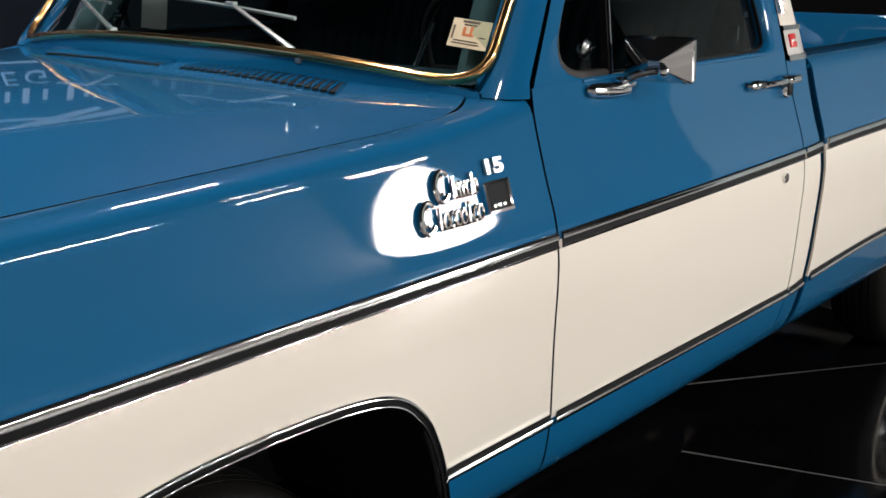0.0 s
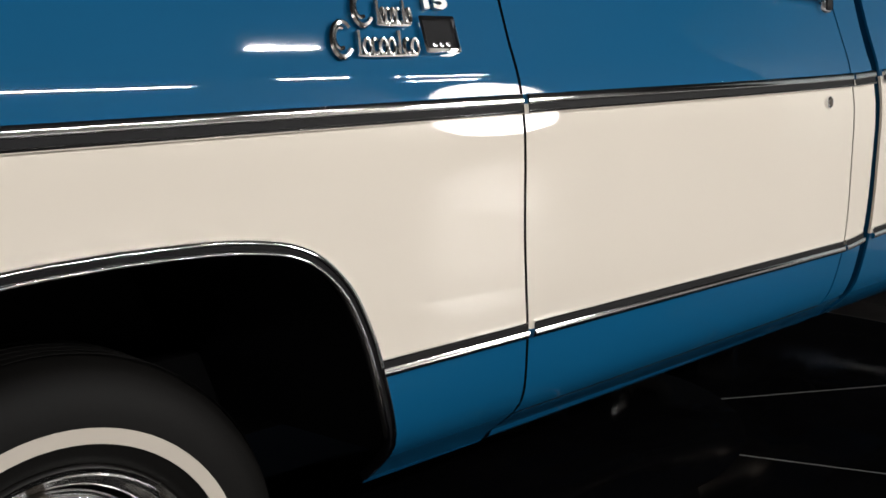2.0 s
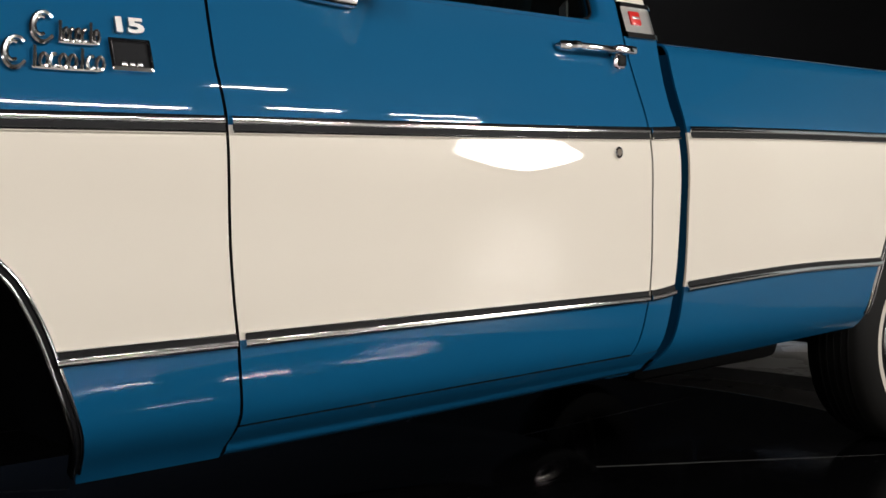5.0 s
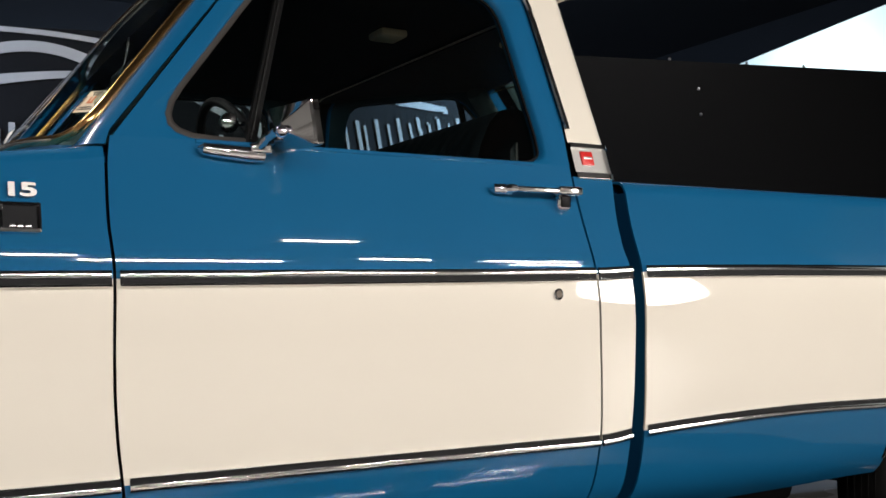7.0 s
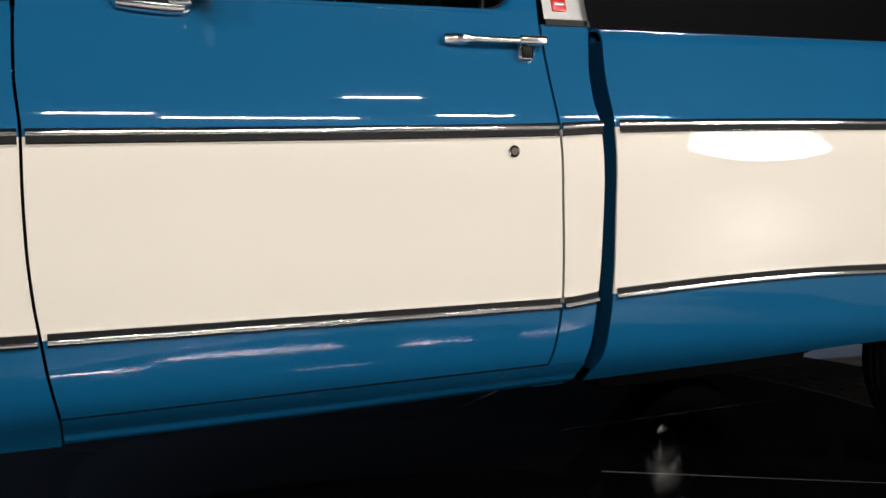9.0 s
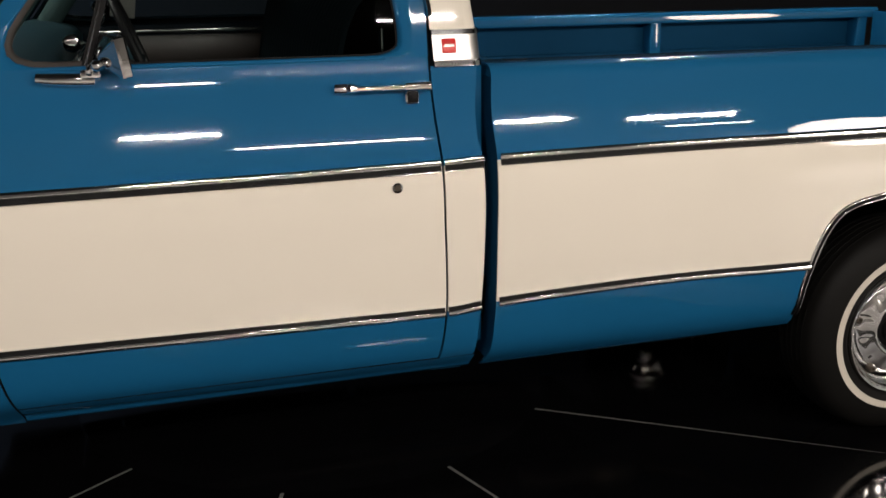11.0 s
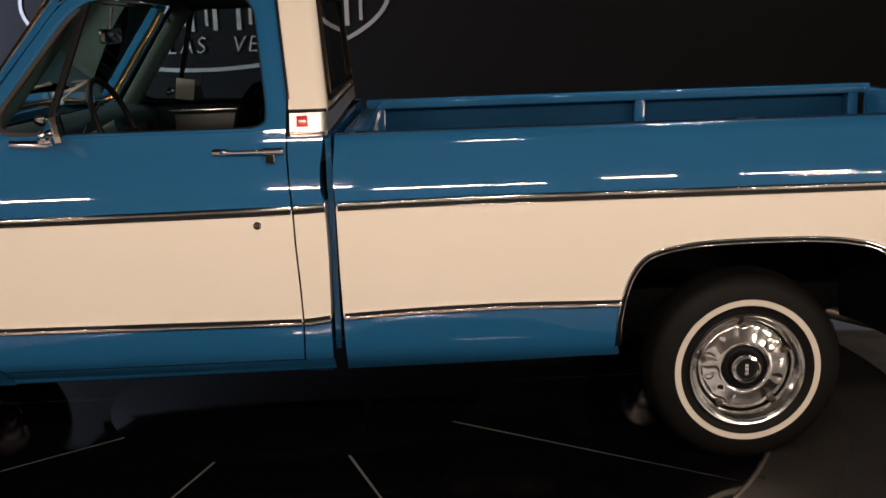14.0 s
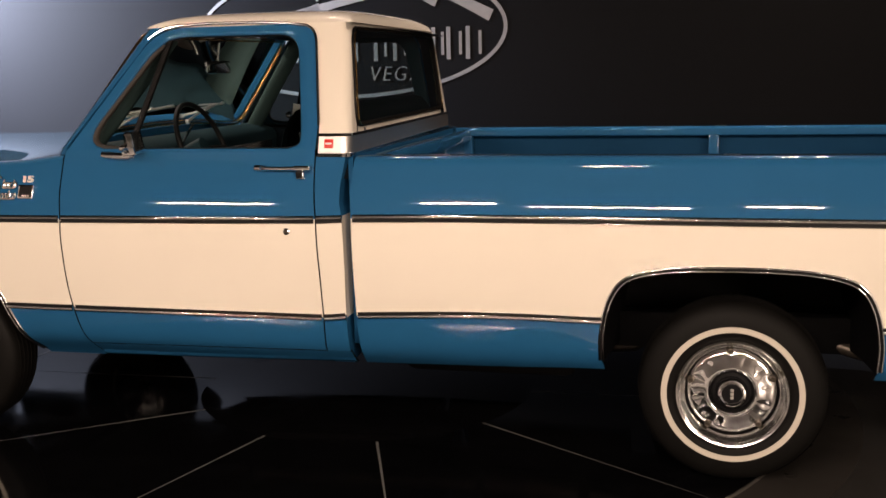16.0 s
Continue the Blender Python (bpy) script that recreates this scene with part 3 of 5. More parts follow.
def build_fender():
    """Front wing with its wheel opening and the rolled shoulder below the bonnet."""
    door = lambda z: DOOR_F(z) - 0.006
    bm = bmesh.new()
    zs_arch = [lerp(0.381, ARCH_TOP, 1 - (1 - i / 34) ** 2) for i in range(35)]
    for half in (0, 1):
        rows = []
        for z in zs_arch:
            a = FRONT_C + ARCH_F(z) if half == 0 else NOSE
            b = door(z) if half == 0 else FRONT_C - ARCH_F(z)
            rows.append([flank(lerp(a, b, i / 26), z) for i in range(27)])
        patch(bm, rows, pick=paint)

    def across(z):
        return [lerp(NOSE, FRONT_C, i / 26) for i in range(27)] + [lerp(FRONT_C, door(z), i / 26) for i in range(1, 27)]
    for band, n in ((0, 9), (1, 18)):
        rows = []
        for k in range(n):
            row = []
            for i in range(53):
                x0 = across(1.0)[i]
                lo, hi = (ARCH_TOP, TRIM_UP(x0)) if band == 0 else (TRIM_UP(x0), wing_top(x0))
                z = lerp(lo, hi, k / (n - 1))
                row.append(flank(across(z)[i], z))
            rows.append(row)
        patch(bm, rows, 1 if band == 0 else 0)
    # shoulder rolling over to the bonnet gap
    rows = []
    for k in range(7):
        row = []
        for i in range(53):
            x = across(1.2)[i]
            z0 = wing_top(x)
            dy, dz = ((0.0, 0.0), (0.005, 0.012), (0.014, 0.022), (0.028, 0.028), (0.048, 0.0305), (0.0755, 0.031), (0.077, 0.02))[k]
            row.append((x, S(z0) + dy, z0 + dz * (1 - wing_drop(x) / 0.06)))
        rows.append(row)
    patch(bm, rows)
    # shelf under the bonnet edge
    patch(bm, [[(x, y, wing_top(x) + 0.012) for x in spread(NOSE, -0.01, 31)] for y in (0.11, 0.32)])
    bmesh.ops.remove_doubles(bm, verts=bm.verts, dist=0.0004)
    f = part("front_fender", bm, [BLUE, CREAM], truck, "blue and cream front wing", sharp=50)
    thicken(f, 0.006, DARK)
    up = strip_line(TRIM_UP, NOSE, -0.006)
    moulding("side_moulding", up, f, label="chrome moulding with black insert")
    low = strip_line(TRIM_LOW, FRONT_C + ARCH_F(0.622) + 0.004, DOOR_F(0.62) - 0.008)
    moulding("lower_moulding", low, f, 0.028, up=1, label="chrome moulding with black insert")
    arch_trim(f, FRONT_C, ARCH_F, 0.405)
    return f


def wing_drop(x):
    return 0.018 * max(0.0, min(1.6, (-x - 0.12) / 0.82))


def wing_top(x):
    """Height at which the wing's flank turns into its shoulder; it climbs to the pillar."""
    s = max(0.0, min(1.0, (x + 0.33) / 0.33))
    return 1.19 - wing_drop(x) + 0.029 * s * s


def arch_trim(parent, centre, half, z0):
    pts = [flank(x, z) for x, z in arch_outline(centre, half, z0, 1)]
    bm = bmesh.new()
    sec = [(-0.010, 0.011), (0.003, 0.011), (0.0055, 0.0095), (0.006, 0.0075), (0.0045, 0.0055), (0.0015, 0.0045), (0.0012, -0.002), (0.003, -0.003), (0.0055, -0.0045), (0.005, -0.0075), (0.001, -0.010), (-0.006, -0.010)]
    sweep(bm, pts, [(a, -b) for a, b in sec], (0, -1, 0), [0] * 4 + [1] * 3 + [0] * 4)
    part("wheel_opening_moulding", bm, [CHROME, BLACK], parent, "bright wheel opening moulding", sharp=60, fix=True)


def window_lists():
    """Outlines of the door frame and its window opening, as (x, z)."""
    outer = [(0.012, BELT), (1.078, BELT), (1.083, 1.37), (1.045, 1.741), (0.43, 1.741), (0.335, 1.69)]
    inner = [(0.064, BELT + 0.004), (1.008, BELT + 0.004), (1.012, 1.33), (0.972, 1.703), (0.435, 1.703), (0.355, 1.645)]
    return rounded(outer, [0.002, 0.002, 0.01, 0.075, 0.08, 0.06]), rounded(inner, [0.15, 0.085, 0.03, 0.085, 0.07, 0.05])


def build_door():
    fa, fb = (lambda z: DOOR_F(z)), (lambda z: DOOR_R(z))
    d = panel("door", fa, fb, lambda x: 0.457 + 0.016 * x, BELT, 40, "blue and cream cab door, shut")
    thicken(d, 0.012, DARK)
    moulding("side_moulding", [flank(x, TRIM_UP(x)) for x in spread(0.008, 1.088, 20)], d, label="chrome moulding with black insert")
    moulding("lower_moulding", [flank(x, TRIM_LOW(x)) for x in spread(0.03, 1.10, 20)], d, 0.028, up=1, label="chrome moulding with black insert")
    outer, inner = window_lists()
    bm = bmesh.new()
    at = lambda p, dy=0.0: (p[0], glass_y(p[1]) + dy, p[1])
    n = len(outer)
    rows = []
    for s, dy in ((0.0, 0.0), (0.03, 0.0), (0.5, 0.0), (0.86, 0.0), (0.95, 0.004), (1.0, 0.016), (1.0, 0.035)):
        rows.append([at((lerp(outer[i % n].x, inner[i % n].x, s), lerp(outer[i % n].y, inner[i % n].y, s)), dy) for i in range(n + 1)])
    patch(bm, rows[:6])
    patch(bm, rows[5:])
    part("window_frame", bm, BLUE, d, "blue painted window frame", sharp=60)
    bm = bmesh.new()
    rows = []
    for s, dy in ((0.02, 0.040), (0.5, 0.046), (0.97, 0.044), (1.0, 0.034)):
        rows.append([at((lerp(outer[i % n].x, inner[i % n].x, s), lerp(outer[i % n].y, inner[i % n].y, s)), dy) for i in range(n + 1)])
    patch(bm, rows, flip=True)
    part("frame_lining", bm, DASHBLUE, d, "dark blue inner face of the window frame", sharp=60)
    bm = bmesh.new()
    ring = [at(p, 0.022) for p in inner]
    sweep(bm, ring, [(-0.004, -0.004), (0.003, -0.004), (0.004, 0.0), (0.003, 0.004), (-0.006, 0.005)], (0, -1, 0), closed=True)
    part("window_seal", bm, RUBBER, d, "black rubber window seal", sharp=50)
    # broad rubber round the quarter light, forward of the divider
    bm = bmesh.new()
    front = [p for p in inner if p.x < 0.27 + 0.317 * (p.y - BELT) and p.x < 0.40]
    front = [p for p in front if p.y > 1.5] + [p for p in front if p.y < 1.5] + [Vector((0.276, BELT + 0.004))]
    sweep(bm, [at(p, 0.016) for p in front], [(-0.014, -0.011), (0.003, -0.011), (0.008, -0.005), (0.008, 0.005), (0.003, 0.011), (-0.014, 0.011)], (0, -1, 0))
    part("vent_seal", bm, VENTRUBBER, d, "worn grey rubber round the quarter window", sharp=50)
    bm = bmesh.new()
    bm.faces.new([bm.verts.new(at(p, 0.030)) for p in inner])
    g = part("window_glass", bm, GLASS, d, "clear side window glass", smooth=False)
    g.visible_shadow = False
    # quarter light divider
    bm = bmesh.new()
    p0, p1 = Vector(at((0.286, BELT + 0.004), 0.012)), Vector(at((0.424, 1.70), 0.012))
    sweep(bm, [p0.lerp(p1, s) for s in spread(0, 1, 8)], [(-0.012, -0.011), (0.004, -0.011), (0.004, -0.005), (0.008, -0.004), (0.008, -0.001), (0.004, 0.0), (0.004, 0.010), (-0.012, 0.010)], (0, -1, 0), [0, 0, 0, 1, 1, 0, 0])
    part("divider_bar", bm, [RUBBER, CHROME], d, "black quarter window bar with chrome edge", sharp=40, fix=True)
    bm = bmesh.new()
    tube(bm, [at((x, BELT - 0.001), 0.0035) for x in spread(0.17, 0.97, 10)], 0.0065, 10)
    part("sill_lip", bm, BLUE, d, "rolled blue lip under the window")
    bm = bmesh.new()
    lathe(bm, [(0.013, 0.0), (0.013, 0.005), (0.010, 0.007), (0.0075, 0.005), (0.0, 0.0045)], (0.977, S(0.957), 0.957), 20)
    box(bm, (0.9755, S(0.957) - 0.0062, 0.951), (0.9785, S(0.957) - 0.004, 0.963), mat=0)
    lock = part("door_lock", bm, CHROME, d, "round chrome door lock", fix=True)
    bm = bmesh.new()
    lathe(bm, [(0.0082, 0.0052), (0.0080, 0.0066), (0.0, 0.0066)], (0.977, S(0.957), 0.957), 16)
    part("lock_core", bm, STEEL, lock, "dark worn lock core", fix=True)
    # quarter light latch
    bm = bmesh.new()
    y = glass_y(1.314) + 0.030
    lathe(bm, [(0.019, -0.016), (0.021, -0.010), (0.019, -0.004), (0.012, 0.0), (0.0, 0.001)], (0.257, y, 1.314), 18)
    box(bm, (0.262, y + 0.006, 1.309), (0.292, y + 0.014, 1.319), 0.003)
    part("vent_latch", bm, CHROME, d, "round chrome quarter window latch", fix=True)
    # handle: two mounts, a slim bar and a push button housing
    bm = bmesh.new()
    y = S(1.195)
    tube(bm, [(0.838, y - 0.004, 1.1955), (0.842, y - 0.010, 1.1955), (0.866, y - 0.014, 1.1955), (0.886, y - 0.012, 1.1955), (0.890, y - 0.004, 1.1955)], [0.006, 0.0115, 0.0125, 0.0115, 0.006], 12)
    tube(bm, [(0.868, y - 0.016, 1.196), (0.880, y - 0.026, 1.196), (0.892, y - 0.029, 1.196)], [0.010, 0.011, 0.0085], 10)
    box(bm, (0.885, y - 0.036, 1.1885), (1.03, y - 0.022, 1.2025), 0.005, seg=3)
    box(bm, (1.005, y - 0.040, 1.186), (1.074, y + 0.004, 1.207), 0.007, seg=3)
    h = part("door_handle", bm, CHROME, d, "chrome door handle", sharp=30)
    bm = bmesh.new()
    box(bm, (1.008, y - 0.030, 1.150), (1.046, y + 0.012, 1.187), 0.011, seg=3)
    part("handle_button", bm, CHROME, h, "chrome push button housing")
    bm = bmesh.new()
    box(bm, (1.014, y - 0.0325, 1.158), (1.040, y - 0.028, 1.184), 0.004)
    part("button_face", bm, BLACK, h, "dark push button")
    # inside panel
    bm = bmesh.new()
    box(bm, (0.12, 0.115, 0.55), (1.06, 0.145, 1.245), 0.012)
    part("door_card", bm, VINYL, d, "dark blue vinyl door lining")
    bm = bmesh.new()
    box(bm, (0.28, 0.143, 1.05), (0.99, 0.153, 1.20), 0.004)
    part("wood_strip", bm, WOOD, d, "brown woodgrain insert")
    bm = bmesh.new()
    box(bm, (0.25, 0.143, 1.208), (1.0, 0.160, 1.224), 0.004)
    part("card_moulding", bm, BRIGHT, d, "bright strip on the door lining")
    bm = bmesh.new()
    box(bm, (0.55, 0.145, 0.96), (0.95, 0.215, 1.01), 0.018)
    part("armrest", bm, VINYL, d, "dark vinyl armrest")
    return d


def build_mirror():
    bm = bmesh.new()
    y = S(1.228)
    tube(bm, [(x, y + 0.004 - 0.012 * k, z) for x, k, z in ((0.174, 0.3, 1.246), (0.180, 0.8, 1.245), (0.215, 1.0, 1.242), (0.270, 1.0, 1.239), (0.300, 0.9, 1.238), (0.312, 0.3, 1.238))], [0.006, 0.0125, 0.0145, 0.0155, 0.0145, 0.006], 14)
    box(bm, (0.272, y - 0.024, 1.240), (0.318, y + 0.006, 1.262), 0.007, seg=3)
    m = part("door_mirror", bm, CHROME, truck, "chrome door mirror on a short arm")
    bm = bmesh.new()
    arm = [(0.292, y - 0.016, 1.256), (0.296, y - 0.040, 1.268), (0.302, y - 0.066, 1.275), (0.312, y - 0.082, 1.277)]
    tube(bm, arm, [0.011, 0.009, 0.0085, 0.010], 10)
    bmesh.ops.create_uvsphere(bm, u_segments=14, v_segments=10, radius=0.013, matrix=Matrix.Translation(arm[-1]))
    part("mirror_arm", bm, CHROME, m)
    # pyramid-backed head
    head = MIRROR_HEAD
    bm = bmesh.new()
    w, h, dp = 0.072, 0.0455, 0.040
    rim = rounded([(-w, -h), (w, -h), (w, h), (-w, h)], 0.008, 3)
    loops = []
    for s, d_ in ((0.93, 0.014), (1.0, 0.010), (1.0, -0.004), (0.965, -0.010), (0.16, -dp), (0.0, -dp)):
        loops.append([bm.verts.new(head @ Vector((p.x * s, p.y * s, -d_))) for p in rim])
    for a, b in zip(loops, loops[1:]):
        for i in range(len(a)):
            j = (i + 1) % len(a)
            bm.faces.new((a[i], a[j], b[j], b[i]))
    bmesh.ops.remove_doubles(bm, verts=bm.verts, dist=0.0002)
    part("mirror_head", bm, SHELL, m, "chrome mirror shell with a pyramid back", sharp=12, fix=True)
    bm = bmesh.new()
    bm.faces.new([bm.verts.new(head @ Vector((p.x * 0.93, p.y * 0.93, -0.012))) for p in rim])
    part("mirror_glass", bm, CHROME, m, "mirror glass", smooth=False)
    return m


# the head's width lies across the truck, its pyramid points forward
MIRROR_HEAD = Matrix(((0.24, -0.16, -0.958, 0.352), (-0.971, -0.04, -0.236, 0.018), (0, 0.986, -0.166, 1.2945), (0, 0, 0, 1)))


def build_cab():
    # panel between door and bed
    c = panel("cab_corner", lambda z: DOOR_R(z) + 0.006, lambda z: CAB_R(z), lambda x: 0.404, 1.238, 14, "blue and cream cab corner panel")
    thicken(c, 0.01, DARK)
    c.modifiers[-1].material_offset_rim = 0
    moulding("side_moulding", [flank(x, TRIM_UP(x)) for x in spread(1.098, 1.199, 6)], c)
    moulding("lower_moulding", [flank(x, TRIM_LOW(x)) for x in spread(1.110, 1.197, 6)], c, 0.028, up=1)
    bm = bmesh.new()
    patch(bm, [[(CAB_R(z) - 0.001, S(z) + d, z) for z in spread(0.42, 1.236, 42)] for d in (0.008, 0.06, 0.13)], pick=paint)
    part("cab_rear_flange", bm, [BLUE, CREAM], c, "painted rear edge of the cab corner", sharp=60)
    bm = bmesh.new()
    rows = []
    for k in range(15):
        row = []
        for i in range(24):
            x = lerp(0.060, 1.196, i / 23)
            z = lerp(BOTTOM(x), 0.452 + 0.016 * x, k / 14)
            x = lerp(DOOR_F(z) - 0.001, 1.196, i / 23)
            row.append((x, S(z) + (0.006 if k == 0 else 0) - 0.006 * math.exp(-((z - BOTTOM(x) - 0.014) / 0.009) ** 2), z))
        rows.append(row)
    patch(bm, rows)
    r = part("rocker_panel", bm, BLUE, truck, "blue sill below the door", sharp=60)
    thicken(r, 0.01, DARK)
    # brushed band with the red badge, wrapping round the back
    def band_row(z, xd, proud):
        y, xr = glass_y(z) - proud, CAB_R(1.24) + 0.014 - 0.09 * max(0, z - 1.30) + proud
        row = [(lerp(xd, xr - 0.036, i / 6), y, z) for i in range(7)]
        row += [(xr - 0.036 + 0.036 * math.sin(a), y + 0.036 - 0.036 * math.cos(a), z) for a in spread(0.1, math.pi / 2, 8)]
        return row
    bm = bmesh.new()
    rows = []
    for z, pr in ((1.236, 0.0), (1.2365, 0.006), (1.249, 0.0065), (1.251, 0.003), (1.311, 0.003), (1.313, 0.0065), (1.324, 0.006), (1.3245, 0.0)):
        row = band_row(z, 1.092, pr)
        row += [(row[-1][0], y, z) for y in spread(row[-1][1] + 0.1, 2 * MID - row[-1][1] - 0.1, 6)]
        row += [(x, 2 * MID - y, zz) for x, y, zz in band_row(z, 1.092, pr)[::-1]]
        rows.append(row)
    patch(bm, rows, pick=lambda z, x: 0 if 1.251 < z < 1.311 else 1)
    band = part("belt_band", bm, [BRUSHED, CHROME], truck, "brushed aluminium band with chrome edges round the cab", sharp=30)
    for far in (0, 1):
        bm = bmesh.new()
        y = glass_y(1.285) - 0.004
        lean = Matrix.Translation((0, y, 1.285)) @ Matrix.Rotation(-math.atan(0.31), 4, "X")
        if far:
            lean = Matrix.Translation((0, 2 * MID - y, 1.285)) @ Matrix.Rotation(math.atan(0.31), 4, "X")
        box(bm, (1.115, -0.004, -0.018), (1.151, 0.004, 0.018), 0.003, m=lean)
        b = part("badge", bm, RED, band, "red square badge")
        bm = bmesh.new()
        box(bm, (1.121, -0.0055, -0.0035), (1.146, 0.0055, 0.0035), 0.001, m=lean)
        part("badge_bar", bm, BRUSHED, band, "pale bar across the badge")
    # cream quarter pillar and cab back above the band
    bm = bmesh.new()
    rows = []
    for z in spread(1.3245, 1.745, 20):
        xd = frame_edge(z) + 0.006
        xr = 1.214 - 0.085 * (z - 1.3245)
        y = glass_y(z)
        row = [(lerp(xd, xr - 0.036, i / 6), y, z) for i in range(7)]
        row += [(xr - 0.036 + 0.036 * math.sin(a), y + 0.036 - 0.036 * math.cos(a), z) for a in spread(0.1, math.pi / 2, 8)]
        row += [(xr, yy, z) for yy in spread(row[-1][1] + 0.004, 0.188 + 0.21 * (z - 1.35), 4)]
        rows.append(row)
    patch(bm, rows)
    thick_rows = [[(x - (0.02 if k > 10 else 0), y + 0.022, z) for k, (x, y, z) in enumerate(r)] for r in rows]
    part("rear_pillar", bm, CREAM, truck, "cream rear cab pillar", sharp=60)
    bm = bmesh.new()
    patch(bm, thick_rows)
    part("pillar_lining", bm, VINYL, truck, "dark vinyl pillar lining", sharp=60)
    bm = bmesh.new()
    mol = [(frame_edge(z) + 0.006, glass_y(z) - 0.009, z) for z in spread(1.355, 1.735, 24)]
    mol += [(0.925, glass_y(1.742), 1.746), (0.80, glass_y(1.744), 1.752), (0.60, glass_y(1.744), 1.754), (0.45, glass_y(1.744), 1.748), (0.385, glass_y(1.73), 1.733), (0.33, glass_y(1.70), 1.700)]
    tube(bm, mol, 0.0068, 8)
    part("drip_moulding", bm, CHROME, truck, "chrome drip moulding over the door")
    bm = bmesh.new()
    for z0, z1 in ((1.3245, 1.352), (1.716, 1.742)):
        rows = [[(1.214 - 0.085 * (z - 1.3245), yy, z) for yy in spread(0.20, 2 * MID - 0.26, 14)] for z in spread(z0, z1, 4)]
        patch(bm, rows)
    part("cab_back_panel", bm, CREAM, truck, "cream cab back round the window")
    bm = bmesh.new()
    for z0, z1 in ((1.20, 1.352), (1.722, 1.738)):
        patch(bm, [[(1.196 - 0.085 * (z - 1.3245), yy, z) for yy in spread(0.275, 2 * MID - 0.275, 14)] for z in spread(z0, z1, 4)])
    for far in (0, 1):
        row = [[(x, 2 * MID - y if far else y, z) for x, y in ((1.075, glass_y(z) + 0.03), (1.18, glass_y(z) + 0.03), (1.205, glass_y(z) + 0.06), (1.215, glass_y(z) + 0.2))] for z in (1.15, 1.25, 1.335)]
        patch(bm, row, flip=bool(far))
    part("back_lining", bm, VINYL, truck, "dark vinyl lining round the rear window")
    bm = bmesh.new()
    rows = [[(1.222, y, z) for y in spread(0.10, 2 * MID - 0.10, 12)] for z in spread(0.5, 1.238, 8)]
    patch(bm, rows)
    thicken(part("cab_back", bm, BLUE, truck, "blue lower cab back"), 0.02)
    # rear window
    out = rounded([(0.184, 1.349), (2 * MID - 0.25, 1.349), (2 * MID - 0.315, 1.722), (0.262, 1.722)], [0.05, 0.05, 0.07, 0.07])
    xr = lambda z: 1.217 - 0.085 * (z - 1.3245)
    bm = bmesh.new()
    bm.faces.new([bm.verts.new((xr(p.y) - 0.004, p.x, p.y)) for p in out])
    rw = part("rear_window", bm, GLASS, truck, "tinted cab rear window", smooth=False)
    rw.visible_shadow = False
    bm = bmesh.new()
    sweep(bm, [(xr(p.y), p.x, p.y) for p in out], [(-0.01, -0.010), (0.005, -0.008), (0.007, 0.0), (0.005, 0.008), (-0.01, 0.010)], (1, 0, 0), closed=True)
    part("window_rubber", bm, RUBBER, rw, "black rubber surround", sharp=60)
    bm = bmesh.new()
    tube(bm, [(xr(p.y) + 0.008, p.x, p.y) for p in out], 0.003, 6, closed=True)
    part("window_bead", bm, WARMCHROME, rw, "thin bright bead")
    # roof
    bm = bmesh.new()
    rows = []
    for i in range(41):
        b = -1 + 2 * i / 40
        b = math.copysign(abs(b) ** 0.7, b)
        row = []
        for j in range(61):
            a = -1 + 2 * j / 60
            a = math.copysign(abs(a) ** 0.6, a)
            fall = max(0.0, (1 - abs(a) ** 4.5) * (1 - abs(b) ** 7)) ** 0.5
            x = 0.755 + 0.445 * b - (0.05 * (1 - a * a) * b * b if b < 0 else 0)
            x -= 0.045 * max(0.0, (a - 0.8) / 0.2) ** 2 * max(0.0, b) ** 4
            row.append((x, MID + 0.775 * a, 1.742 + 0.062 * fall + 0.012 * (1 - a * a) * (1 - b * b)))
        rows.append(row)
    patch(bm, rows, flip=True)
    part("roof", bm, CREAM, truck, "cream painted cab roof", sharp=0)
    # front pillar between door and windscreen
    bm = bmesh.new()
    rows = []
    for s in spread(0, 1, 18):
        z = lerp(1.245, 1.742, s)
        xd = 0.004 + 0.335 * max(0, (z - 1.262) / 0.43) if z < 1.69 else 0.339 + (z - 1.69) * 1.6
        yd = glass_y(z) if z > 1.25 else S(z)
        xw, yw = -0.034 + 0.75 * (z - 1.27), 0.150 + 0.20 * (z - 1.27)
        rows.append([(xd - 0.003, yd + 0.012, z), (xd - 0.006, yd + 0.002, z), (lerp(xd, xw, 0.3) - 0.003, lerp(yd, yw, 0.16) - 0.003, z), (lerp(xd, xw, 0.6) - 0.008, lerp(yd, yw, 0.42) - 0.006, z), (lerp(xd, xw, 0.85) + 0.002, lerp(yd, yw, 0.75) - 0.006, z), (xw + 0.006, yw, z), (xw + 0.03, yw + 0.05, z)])
    patch(bm, rows, flip=True)
    fp = part("front_pillar", bm, BLUE, truck, "blue windscreen pillar", sharp=70)
    thicken(fp, 0.01, DASHBLUE)
    # windscreen
    def ws(s, v, off=0.0):
        z = lerp(1.256, 1.728, s)
        half = lerp(0.858, 0.766, s)
        bow = 0.075 * (1 - abs(v) ** 3.2)
        return (-0.036 + 0.75 * (z - 1.27) - bow - off * 0.8, MID + half * v, z + 0.052 * (1 - abs(v) ** 2.6) * (1 - s) + off * 0.6)
    bm = bmesh.new()
    patch(bm, [[ws(s, v) for v in spread(-1, 1, 33)] for s in spread(0, 1, 13)], flip=True)
    w = part("windscreen", bm, SCREEN, truck, "curved clear windscreen", sharp=0)
    w.visible_shadow = False
    out = rounded([(-0.995, 0.01), (0.995, 0.01), (0.995, 0.99), (-0.995, 0.99)], [0.14, 0.14, 0.1, 0.1], 8)
    dense = []
